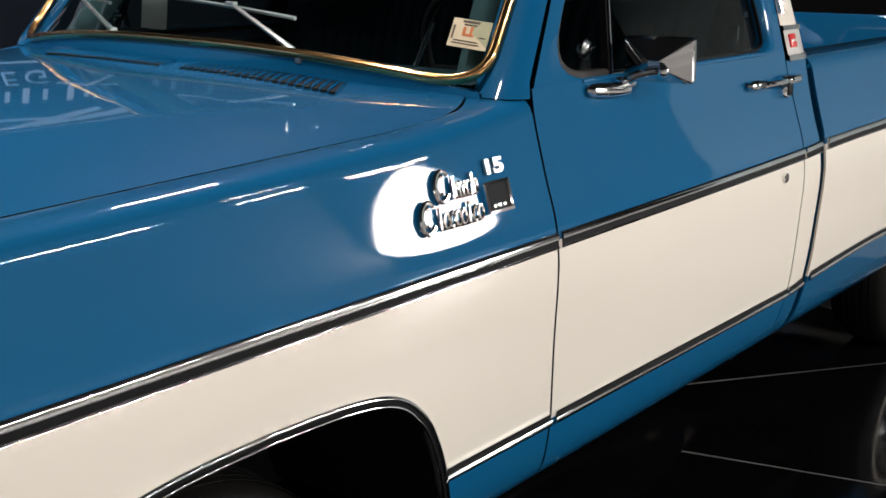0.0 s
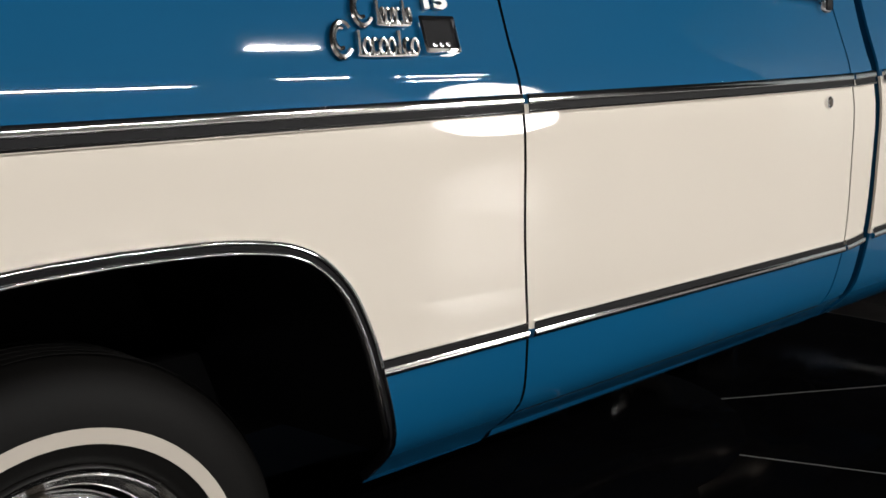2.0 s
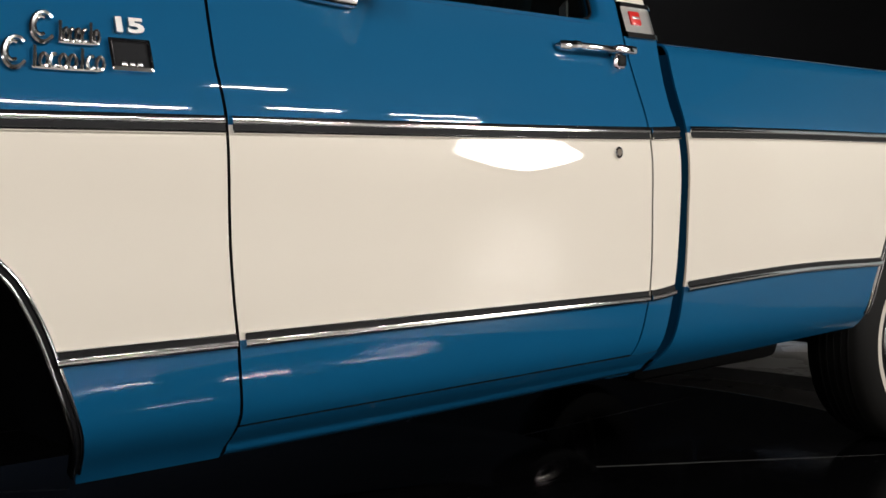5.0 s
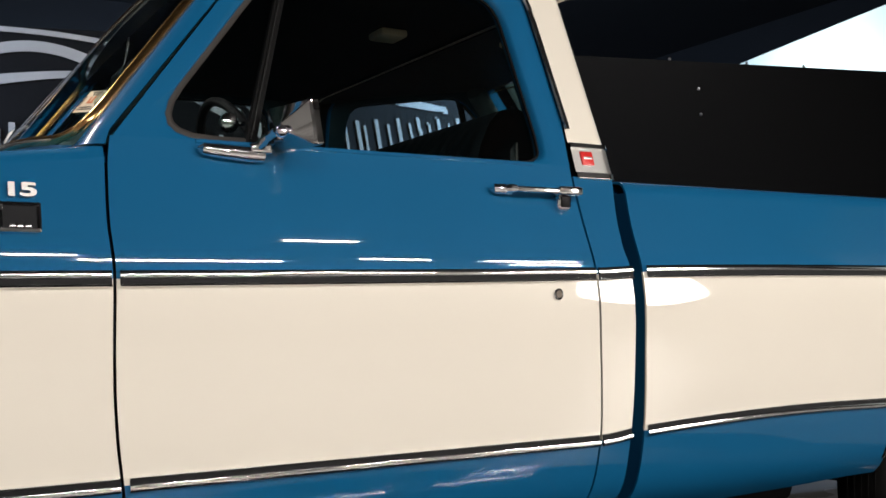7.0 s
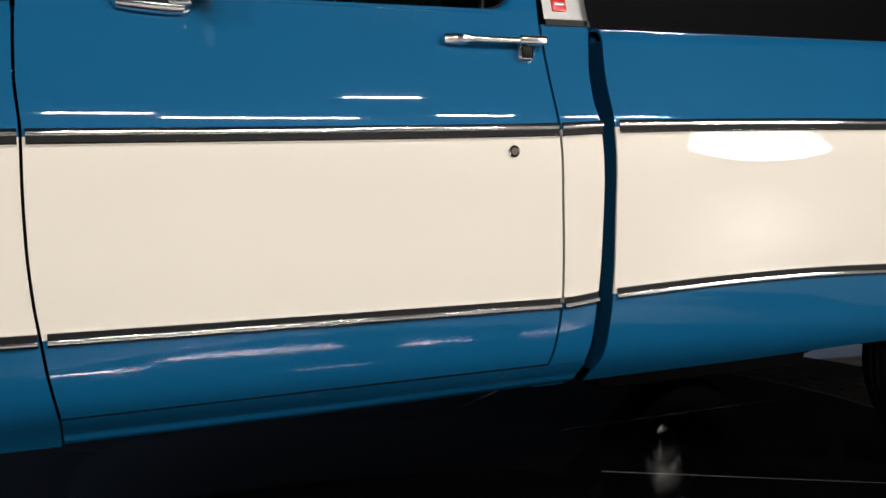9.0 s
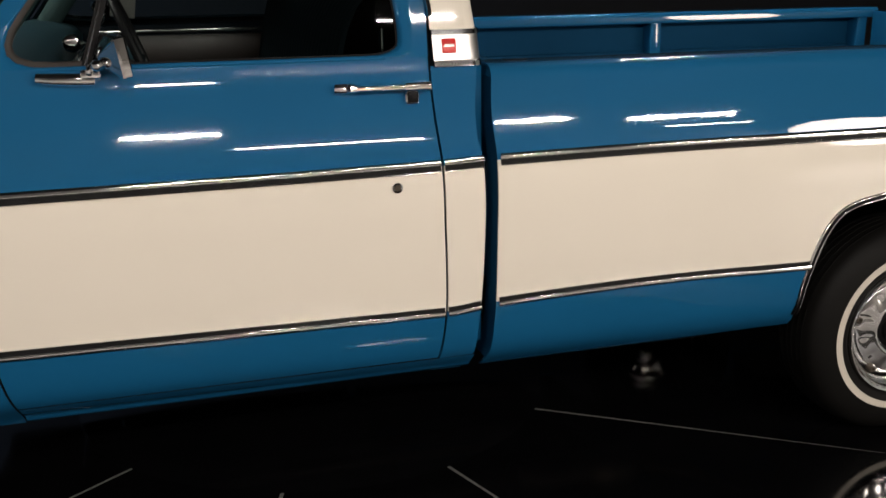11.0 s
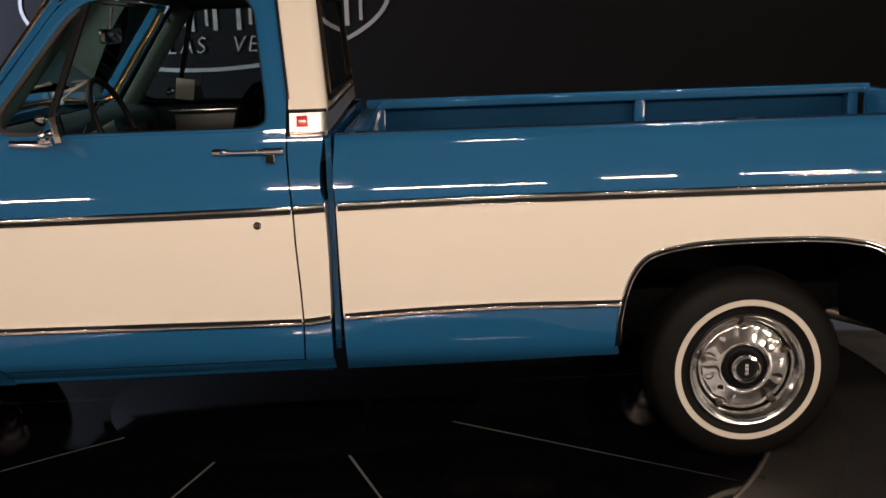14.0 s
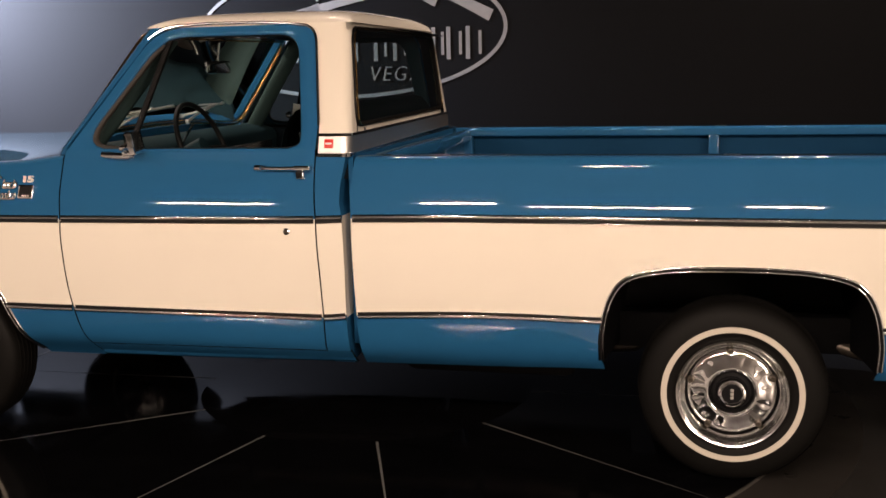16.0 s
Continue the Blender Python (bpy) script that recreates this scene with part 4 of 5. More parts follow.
    for i, p in enumerate(out):
        q = out[(i + 1) % len(out)]
        k = max(1, int((q - p).length / 0.1))
        dense += [p.lerp(q, j / k) for j in range(k)]
    bm = bmesh.new()
    sweep(bm, [ws(p.y, p.x) for p in dense], [(-0.008, -0.010), (0.003, -0.009), (0.007, -0.005), (0.008, 0.0), (0.006, 0.005), (0.001, 0.009), (-0.006, 0.011)], (-0.8, 0, 0.6), closed=True)
    part("windscreen_moulding", bm, WARMCHROME, w, "chrome windscreen moulding tinted with a warm reflection", sharp=50, fix=True)
    # glass corners outside the rounded moulding are covered by paint
    return ws


def hood_inset(x):
    """How far the bonnet's edge curves inward before the windscreen."""
    return 0.075 * max(0.0, min(1.0, (x + 0.19) / 0.16)) ** 2


def build_hood(ws):
    def edge_z(x):
        return wing_top(min(x, 0.0)) + 0.0315 * (1 - wing_drop(x) / 0.06)

    def top(x, y):
        v = abs(y - MID) / 0.875
        ridge = 0.0006 * math.exp(-((abs(y - MID) - 0.60) / 0.04) ** 2) * max(0.0, min(1.0, (-0.2 - x) / 0.2))
        return edge_z(x) + (1.261 - edge_z(x)) * max(0.0, 1 - v ** 3.0) + ridge
    bm = bmesh.new()
    nx, ny = 50, 60
    rows = []
    for j in range(ny + 1):
        v = -1 + 2 * j / ny
        row = []
        for i in range(nx + 1):
            s = i / nx
            back = -0.030 - 0.070 * (1 - v * v)
            x = lerp(NOSE, back, s)
            y = MID + v * (0.876 - hood_inset(x))
            row.append((x, y, top(x, y)))
        rows.append(row)
    patch(bm, rows)
    h = part("bonnet", bm, BLUE, truck, "blue bonnet with louvres along its rear edge", sharp=0)
    thicken(h, 0.012, DARK)
    # louvres in two banks, set slantwise
    bm = bmesh.new()
    n = 9
    a, b = [], []
    for i in range(n):
        s = i / (n - 1)
        x = lerp(-0.058, 0.058, s)
        a.append((x, -0.0098, 0.0016))
        b.append((x, -0.0062, 0.0052 * math.sin(math.pi * s) ** 0.5 + 0.0006))
    patch(bm, [a, b])
    ext = bmesh.ops.extrude_face_region(bm, geom=bm.faces[:])
    bmesh.ops.translate(bm, vec=(0, 0, -0.003), verts=[v for v in ext["geom"] if isinstance(v, bmesh.types.BMVert)])
    bmesh.ops.recalc_face_normals(bm, faces=bm.faces)
    blade = bpy.data.meshes.new("louvre")
    bm.to_mesh(blade)
    bm.free()
    blade.materials.append(BLUE)
    bm = bmesh.new()
    box(bm, (-0.061, -0.0064, -0.004), (0.061, 0.0060, 0.0022), 0.0008)
    slot = bpy.data.meshes.new("louvre_slot")
    bm.to_mesh(slot)
    bm.free()
    slot.materials.append(RUBBER)
    for y in [0.415 + 0.0237 * i for i in range(21)] + [0.985 + 0.0237 * i for i in range(21)]:
        x = -0.160
        slope = math.atan2(top(x, y + 0.02) - top(x, y - 0.02), 0.04)
        for me, nm, dx in ((slot, "louvre_slot", 0.0), (blade, "louvre", 0.0)):
            ob = new(nm, me)
            ob.parent = h
            ob.matrix_basis = Matrix.Translation((x + dx, y, top(x + dx, y) + 0.0005)) @ Matrix.Rotation(slope, 4, "X") @ Matrix.Rotation(radians(36), 4, "Z")
    # gutter under the windscreen
    bm = bmesh.new()
    rows = []
    for v in spread(-1, 1, 41):
        p = ws(0.0, v * 0.99)
        back = -0.030 - 0.070 * (1 - v * v)
        y = MID + v * 0.86
        rows.append([(back - 0.02, y, top(back, y) - 0.016), (p[0] + 0.004, p[1], p[2] - 0.006), (p[0] + 0.05, p[1], p[2] - 0.01)])
    patch(bm, rows)
    part("cowl_panel", bm, BLUE, truck, "blue cowl below the windscreen", sharp=60)
    # wing top beside the bonnet, up to the pillar
    for far in (0, 1):
        bm = bmesh.new()
        rows = []
        for x in spread(-0.30, 0.05, 22):
            z = edge_z(x) - 0.0015
            y0, y1 = S(wing_top(min(x, -0.004))) + 0.05, MID - 0.876 + hood_inset(x) - 0.004
            row = [(x, lerp(y0, max(y1, y0 + 0.002), i / 6), z) for i in range(7)]
            row.append((x, row[-1][1] + 0.001, z - 0.02))
            rows.append([(p[0], 2 * MID - p[1], p[2]) for p in row] if far else row)
        patch(bm, rows, flip=not far)
        part("cowl_corner", bm, BLUE, truck, "blue cowl corner beside the bonnet", sharp=60)
    # wipers
    off = Vector((-0.016, 0, 0.012))
    for foot, tip, b0, b1 in (((-0.086, 0.589, 1.286), (-0.029, 0.885, 1.378), (-0.024, 1.104, 1.385), (-0.034, 0.662, 1.355)),
                              ((-0.068, 1.323, 1.302), (0.004, 1.600, 1.385), (0.03, 1.80, 1.39), (-0.02, 1.40, 1.365))):
        foot, tip, b0, b1 = (Vector(p) + off for p in (foot, tip, b0, b1))
        bm = bmesh.new()
        box(bm, (-0.010, -0.010, -0.016), (0.010, 0.010, 0.008), 0.004, m=Matrix.Translation(foot))
        tube(bm, [foot, foot.lerp(tip, 0.3) + off * 0.4, foot.lerp(tip, 0.8) + off * 0.4, tip], [0.0072, 0.006, 0.0048, 0.0042], 6)
        box(bm, (-0.007, -0.016, -0.004), (0.007, 0.016, 0.006), 0.003, m=Matrix.Translation(tip))
        wp = part("wiper", bm, BRUSHED, truck, "satin silver windscreen wiper")
        bm = bmesh.new()
        tube(bm, [b0.lerp(b1, s) + off * (0.25 - 0.9 * (s - 0.5) ** 2) for s in spread(0, 1, 9)], 0.0048, 6)
        part("wiper_blade", bm, BRUSHED, wp, "silver wiper blade")
    # paper sticker inside the screen
    tl, tr, bl = Vector((0.015, 0.266, 1.384)), Vector((0.035, 0.201, 1.376)), Vector((-0.028, 0.252, 1.330))
    u, n_ = (tr - tl).normalized(), (tl - bl).normalized()
    c = (tr + bl) / 2 + Vector((0.002, 0.0, 0.0))
    def plate(cx, cz, w_, h_, lift, mat, nm, par):
        bm = bmesh.new()
        nn = u.cross(n_).normalized()
        if nn.x > 0:
            nn = -nn
        vs = [c + u * (cx + a * w_ / 2) + n_ * (cz + b * h_ / 2) + nn * lift for a, b in ((-1, -1), (1, -1), (1, 1), (-1, 1))]
        top_ = [bm.verts.new(v) for v in vs]
        low_ = [bm.verts.new(v - nn * 0.0008) for v in vs]
        bm.faces.new(top_)
        bm.faces.new(low_[::-1])
        for i in range(4):
            j = (i + 1) % 4
            bm.faces.new((top_[i], low_[i], low_[j], top_[j]))
        return part(nm, bm, mat, par, smooth=False, fix=True)
    st = plate(0, 0, 0.080, 0.064, 0.0, PAPER, "inspection_sticker", truck)
    st["label"] = "aged cream paper sticker inside the windscreen"
    for cx, cz, w_, h_, mat in ((-0.002, 0.026, 0.034, 0.005, INK), (-0.002, 0.019, 0.026, 0.003, INK), (-0.012, 0.004, 0.006, 0.018, RED_INK), (-0.003, -0.004, 0.022, 0.005, RED_INK),
                                (0.002, 0.004, 0.005, 0.022, RED_INK), (-0.004, -0.018, 0.05, 0.0025, INK), (-0.004, -0.024, 0.056, 0.0025, INK), (-0.034, 0.0, 0.003, 0.03, INK), (0.027, -0.006, 0.012, 0.003, INK)):
        plate(cx, cz, w_, h_, 0.0012, mat, "print_bar", st)


def build_emblems(fender):
    y0 = S(1.098)
    tilt = math.atan2(S(1.14) - S(1.06), 0.08)
    base = Matrix.Translation((-0.157, y0, 1.096)) @ Matrix.Rotation(-tilt, 4, "X")
    bm = bmesh.new()
    w, h = 0.035, 0.028
    out = rounded([(-w, -h), (w, -h), (w, h), (-w, h)], 0.003, 2)
    loops = []
    for s, d in ((1.0, 0.002), (1.0, -0.010), (0.90, -0.012), (0.82, -0.010), (0.80, -0.006)):
        loops.append([bm.verts.new(base @ Vector((p.x * s, d, p.y * (s if s == 1 else 2 * s - 1 if s > 0.85 else s)))) for p in out])
    for a, b in zip(loops, loops[1:]):
        for i in range(len(a)):
            j = (i + 1) % len(a)
            bm.faces.new((a[i], a[j], b[j], b[i]))
    e = part("emblem_box", bm, CHROME, fender, "chrome framed black emblem", fix=True)
    bm = bmesh.new()
    box(bm, (-w * 0.8, -0.007, -h * 0.8), (w * 0.8, 0.0, h * 0.8), m=base)
    part("emblem_field", bm, FIELD, fender, "black emblem field")
    bm = bmesh.new()
    for k in range(3):
        box(bm, (-0.018 + 0.013 * k, -0.009, -0.019), (-0.008 + 0.013 * k, -0.006, -0.011), 0.001, m=base)
    part("emblem_bars", bm, BRIGHT, fender, "small bright bars in the emblem")
    me = text_mesh("15", 0.040, 0.003, 0.0, 0.95, 0.0016)
    me.transform(Matrix.Translation((-0.155, S(1.148) - 0.006, 1.147)) @ Matrix.Rotation(-tilt, 4, "X") @ Matrix.Rotation(radians(90), 4, "X") @ Matrix.Diagonal((1.5, 0.88, 1, 1)))
    link("numerals", me, BRUSHED, fender, "chrome numerals", smooth=False)
    # two lines of chrome script as plain slanting loops and strokes
    for x0, x1, zc, kinds in ((-0.310, -0.203, 1.130, "iococio"), (-0.357, -0.201, 1.087, "iocooico")):
        bm = bmesh.new()

        def put(cx, cz, rx, rz, a0, a1, n=14, r=0.0034):
            pts = []
            for a in spread(a0, a1, n):
                dz = rz * math.sin(a)
                z = zc + cz + dz
                pts.append((cx + rx * math.cos(a) + 0.18 * (cz + dz), S(z) - 0.0065, z))
            tube(bm, pts, r, 6)
        tall = 0.024
        put(x0 + 0.019, 0.004, 0.017, tall, radians(40), radians(325), 18, 0.0042)
        put(x0 + 0.016, 0.006, 0.010, tall * 0.6, radians(60), radians(300), 12, 0.003)
        step = (x1 - x0 - 0.040) / len(kinds)
        for k, kind in enumerate(kinds):
            cx = x0 + 0.040 + step * (k + 0.5)
            if kind == "o":
                put(cx, -0.006, step * 0.42, 0.011, 0, 2 * math.pi, 14)
            elif kind == "c":
                put(cx, -0.006, step * 0.40, 0.011, radians(50), radians(320), 12)
            else:
                put(cx, -0.001, 0.0001, 0.017, -math.pi / 2, math.pi / 2, 5, 0.0038)
        put((x0 + x1) / 2 + 0.02, -0.017, (x1 - x0) / 2 - 0.024, 0.0012, math.pi, 2 * math.pi, 12, 0.0028)
        part("script_emblem", bm, BRIGHT, fender, "chrome script emblem")


def build_bed():
    zt = 1.205
    # outer flank with wheel opening
    bm = bmesh.new()
    zs_arch = [lerp(0.412, REAR_TOP, 1 - (1 - i / 34) ** 2) for i in range(35)]
    hem = lambda x, z: z + (BOTTOM(x) - 0.412) * max(0.0, 1 - (z - 0.412) / 0.15)
    rows_a, rows_b = [], []
    for z in zs_arch:
        a0, a1 = BED_F(z), REAR_C - ARCH_R(z)
        rows_a.append([flank(x, hem(x, z)) for x in spread(a0, a1, 31)])
        rows_b.append([flank(x, hem(x, z)) for x in spread(REAR_C + ARCH_R(z), REAR_END, 25)])
    patch(bm, rows_a, pick=paint)
    patch(bm, rows_b, pick=paint)
    def across(z):
        return [lerp(BED_F(z), REAR_C, i / 30) for i in range(31)] + [lerp(REAR_C, REAR_END, i / 24) for i in range(1, 25)]
    for band, n in ((0, 10), (1, 20)):
        rows = []
        for k in range(n):
            row = []
            for i in range(55):
                x0 = across(1.0)[i]
                lo, hi = (REAR_TOP, TRIM_UP(x0)) if band == 0 else (TRIM_UP(x0), zt)
                z = lerp(lo, hi, k / (n - 1))
                row.append(flank(across(z)[i], z))
            rows.append(row)
        patch(bm, rows, 1 if band == 0 else 0)
    # rolled top rail
    rows = []
    for y, z in ((S(zt), zt), (S(zt) + 0.0055, 1.217), (S(zt) + 0.013, 1.227), (S(zt) + 0.024, 1.234), (S(zt) + 0.040, 1.237), (0.190, 1.237), (0.200, 1.232), (0.203, 1.222), (0.203, 1.195), (0.190, 1.190)):
        rows.append([(x, y, z) for x in across(zt)])
    patch(bm, rows)
    bmesh.ops.remove_doubles(bm, verts=bm.verts, dist=0.0004)
    side_ = part("bed_side", bm, [BLUE, CREAM], truck, "blue and cream pickup bed side", sharp=50)
    thicken(side_, 0.006, DARK)
    side_.modifiers[-1].material_offset_rim = 0
    moulding("side_moulding", [flank(x, TRIM_UP(x)) for x in spread(BED_F(1.0) + 0.006, REAR_END, 40)], side_, label="chrome moulding with black insert")
    moulding("lower_moulding", [flank(x, TRIM_LOW(x)) for x in spread(BED_F(0.63) + 0.006, REAR_C - ARCH_R(0.64) - 0.004, 20)], side_, 0.028, up=1)
    moulding("lower_moulding", [flank(x, TRIM_LOW(x)) for x in spread(REAR_C + ARCH_R(0.64) + 0.004, REAR_END, 12)], side_, 0.028, up=1)
    arch_trim(side_, REAR_C, ARCH_R, 0.485)
    bm = bmesh.new()
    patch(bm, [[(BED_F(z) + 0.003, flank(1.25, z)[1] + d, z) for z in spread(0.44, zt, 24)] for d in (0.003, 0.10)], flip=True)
    part("bed_end_flange", bm, SHADEBLUE, side_, "blue front edge of the bed side")
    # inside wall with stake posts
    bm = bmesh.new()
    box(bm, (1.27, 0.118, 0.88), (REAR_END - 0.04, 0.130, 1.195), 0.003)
    part("inner_wall", bm, SHADEBLUE, side_, "blue inner wall of the bed")
    for x in (1.30, 2.585, 3.64):
        bm = bmesh.new()
        box(bm, (x - 0.026, 0.122, 0.88), (x + 0.026, 0.201, 1.200), 0.006)
        part("stake_post", bm, BLUE, side_, "blue stake pocket post")
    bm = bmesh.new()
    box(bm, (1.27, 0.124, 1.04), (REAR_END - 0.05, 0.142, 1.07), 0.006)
    part("wall_rib", bm, SHADEBLUE, side_, "pressed rib along the bed wall")
    for x in (1.33, 2.62):
        bm = bmesh.new()
        box(bm, (x - 0.03, 0.135, 1.2365), (x + 0.03, 0.165, 1.2385), 0.001)
        part("stake_hole", bm, BLACK, side_, "stake pocket opening in the rail")
    mirrored(side_, truck)
    # front panel, floor, tailgate
    bm = bmesh.new()
    box(bm, (1.252, 0.15, 0.66), (1.282, 2 * MID - 0.15, 1.20), 0.006)
    box(bm, (1.246, 0.13, 1.165), (1.318, 2 * MID - 0.13, 1.232), 0.016, seg=3)
    part("bed_front_panel", bm, BLUE, truck, "blue front panel of the bed with a rolled top")
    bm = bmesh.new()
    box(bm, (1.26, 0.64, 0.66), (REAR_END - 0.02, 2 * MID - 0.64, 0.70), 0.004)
    fl = part("bed_floor", bm, SHADEBLUE, truck, "ribbed blue bed floor")
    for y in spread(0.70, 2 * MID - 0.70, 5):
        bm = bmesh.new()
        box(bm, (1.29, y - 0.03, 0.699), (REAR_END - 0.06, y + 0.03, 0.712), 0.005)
        part("floor_rib", bm, SHADEBLUE, fl)
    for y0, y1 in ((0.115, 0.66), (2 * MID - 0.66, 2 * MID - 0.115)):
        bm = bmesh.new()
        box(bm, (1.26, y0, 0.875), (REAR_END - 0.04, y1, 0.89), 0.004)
        part("bed_shelf", bm, SHADEBLUE, fl, "flat blue top of the wheel boxes")
    bm = bmesh.new()
    box(bm, (REAR_END - 0.035, 0.205, 0.66), (REAR_END + 0.01, 2 * MID - 0.205, 1.225), 0.012)
    part("tailgate", bm, BLUE, truck, "blue tailgate, shut")


def wheel(cx, name_label):
    """One wheel at the near flank: tyre, white bands, chrome rim, cap and nuts."""
    cz, yo = 0.350, 0.138
    bm = bmesh.new()
    prof = [(0.205, -0.20), (0.26, -0.215), (0.318, -0.205), (0.340, -0.17), (0.3465, -0.11), (0.3465, -0.085), (0.340, -0.028), (0.325, -0.010), (0.302, 0.003), (0.275, 0.010), (0.2585, 0.012)]
    band = [(0.2580, 0.0135), (0.2365, 0.0135)]
    tail = [(0.2360, 0.011), (0.222, 0.008), (0.212, 0.002), (0.206, -0.006)]
    full = prof + band + tail
    c = (cx, yo + 0.02, cz)
    mats = [0] * (len(full) - 1)
    mats[len(prof)] = 1
    lathe(bm, full, c, 72, mats)
    w = part("wheel", bm, [TYRE, WHITEWALL], truck, name_label, sharp=40)
    bm = bmesh.new()
    for k in range(5):
        y = yo + 0.02 + 0.045 + 0.025 * k
        lathe(bm, [(0.3465, -0.004), (0.3475, -0.003), (0.3475, 0.003), (0.3465, 0.004)], (cx, y, cz), 60)
    part("tread_rib", bm, TYRE, w)
    bm = bmesh.new()
    lathe(bm, [(0.208, -0.004), (0.2075, 0.006), (0.203, 0.011), (0.197, 0.008), (0.194, -0.002), (0.186, -0.012), (0.178, -0.018), (0.173, -0.024), (0.170, -0.04), (0.168, -0.062)], c, 72)
    part("trim_ring", bm, BRIGHT, w, "chrome trim ring", sharp=40)
    # dished centre with pressed scallops
    bm = bmesh.new()
    n = 180
    rings = []
    for r, d in ((0.168, -0.060), (0.164, -0.046), (0.158, -0.037), (0.152, -0.033), (0.146, -0.0305), (0.138, -0.0285), (0.130, -0.027), (0.122, -0.0255), (0.112, -0.023), (0.100, -0.0195), (0.092, -0.0175), (0.086, -0.018), (0.080, -0.026), (0.072, -0.040)):
        ring = []
        for j in range(n):
            a = 2 * math.pi * j / n
            near = (a / (2 * math.pi) * 5 - 0.297 + 0.5) % 1.0 - 0.5
            dep = 0.005 * math.exp(-(near / 0.085) ** 2) * math.exp(-((r - 0.157) / 0.014) ** 2)
            dep += 0.0030 * (1 - abs(math.cos(6 * a + 0.5))) ** 1.5 * math.exp(-((r - 0.128) / 0.020) ** 2)
            ring.append(bm.verts.new((cx + r * math.cos(a), c[1] - d + dep, cz + r * math.sin(a))))
        rings.append(ring)
    for k, (a, b) in enumerate(zip(rings, rings[1:])):
        for j in range(n):
            f = bm.faces.new((a[j], a[(j + 1) % n], b[(j + 1) % n], b[j]))
            f.material_index = 1 if k < 1 or k > len(rings) - 3 else 0
    part("wheel_disc", bm, [CHROME, BLACK], w, "chrome wheel centre with five pressed scallops", sharp=0)
    for k in range(5):
        a = 2 * math.pi * (k + 0.297) / 5
        bm = bmesh.new()
        lathe(bm, [(0.0120, -0.046), (0.0120, -0.027), (0.0105, -0.023), (0.0062, -0.0222), (0.0050, -0.029), (0.0, -0.029)], (cx + 0.157 * math.cos(a), c[1], cz + 0.157 * math.sin(a)), 10)
        part("wheel_nut", bm, STEEL, w)
    bm = bmesh.new()
    lathe(bm, [(0.074, -0.040), (0.058, -0.038), (0.054, -0.030), (0.052, 0.000), (0.049, 0.006), (0.043, 0.008), (0.038, 0.005), (0.036, 0.001), (0.0, 0.001)], c, 48, [1, 1, 0, 0, 0, 0, 0, 1])
    part("centre_cap", bm, [CHROME, BLACK], w, "chrome and black centre cap", sharp=40)
    bm = bmesh.new()
    for k in range(3):
        box(bm, (cx - 0.006, c[1] - 0.0035, cz - 0.020 + 0.014 * k), (cx + 0.006, c[1] - 0.0005, cz - 0.009 + 0.014 * k), 0.001)
    part("cap_bars", bm, BRUSHED, w, "small pale bars on the cap")
    return w


def build_wheels():
    for cx, wx in zip((REAR_C, FRONT_C), WHEEL_X):
        w = wheel(wx, "black whitewall tyre on a chrome wheel")
        mirrored(w, truck)
        # inner wheel house
        half = ARCH_R if cx > 0 else ARCH_F
        top = REAR_TOP if cx > 0 else ARCH_TOP
        bm = bmesh.new()
        pts = [(x, z) for x, z in arch_outline(cx, half, 0.46, 1)]
        rows = [[(x, S(z) + 0.006, z) for x, z in pts], [(x, 0.10, z + 0.002) for x, z in pts], [(lerp(x, cx, 0.05), 0.34, z + 0.0) for x, z in pts], [(lerp(x, cx, 0.1), 0.62, z - 0.03) for x, z in pts]]
        patch(bm, rows)
        b0 = [(lerp(x, cx, 0.1), 0.62, z - 0.03) for x, z in pts]
        bm.faces.new([bm.verts.new(p) for p in b0])
        o = part("wheel_house", bm, LINER, truck, "black inner wheel house", sharp=60)
        mirrored(o, truck)


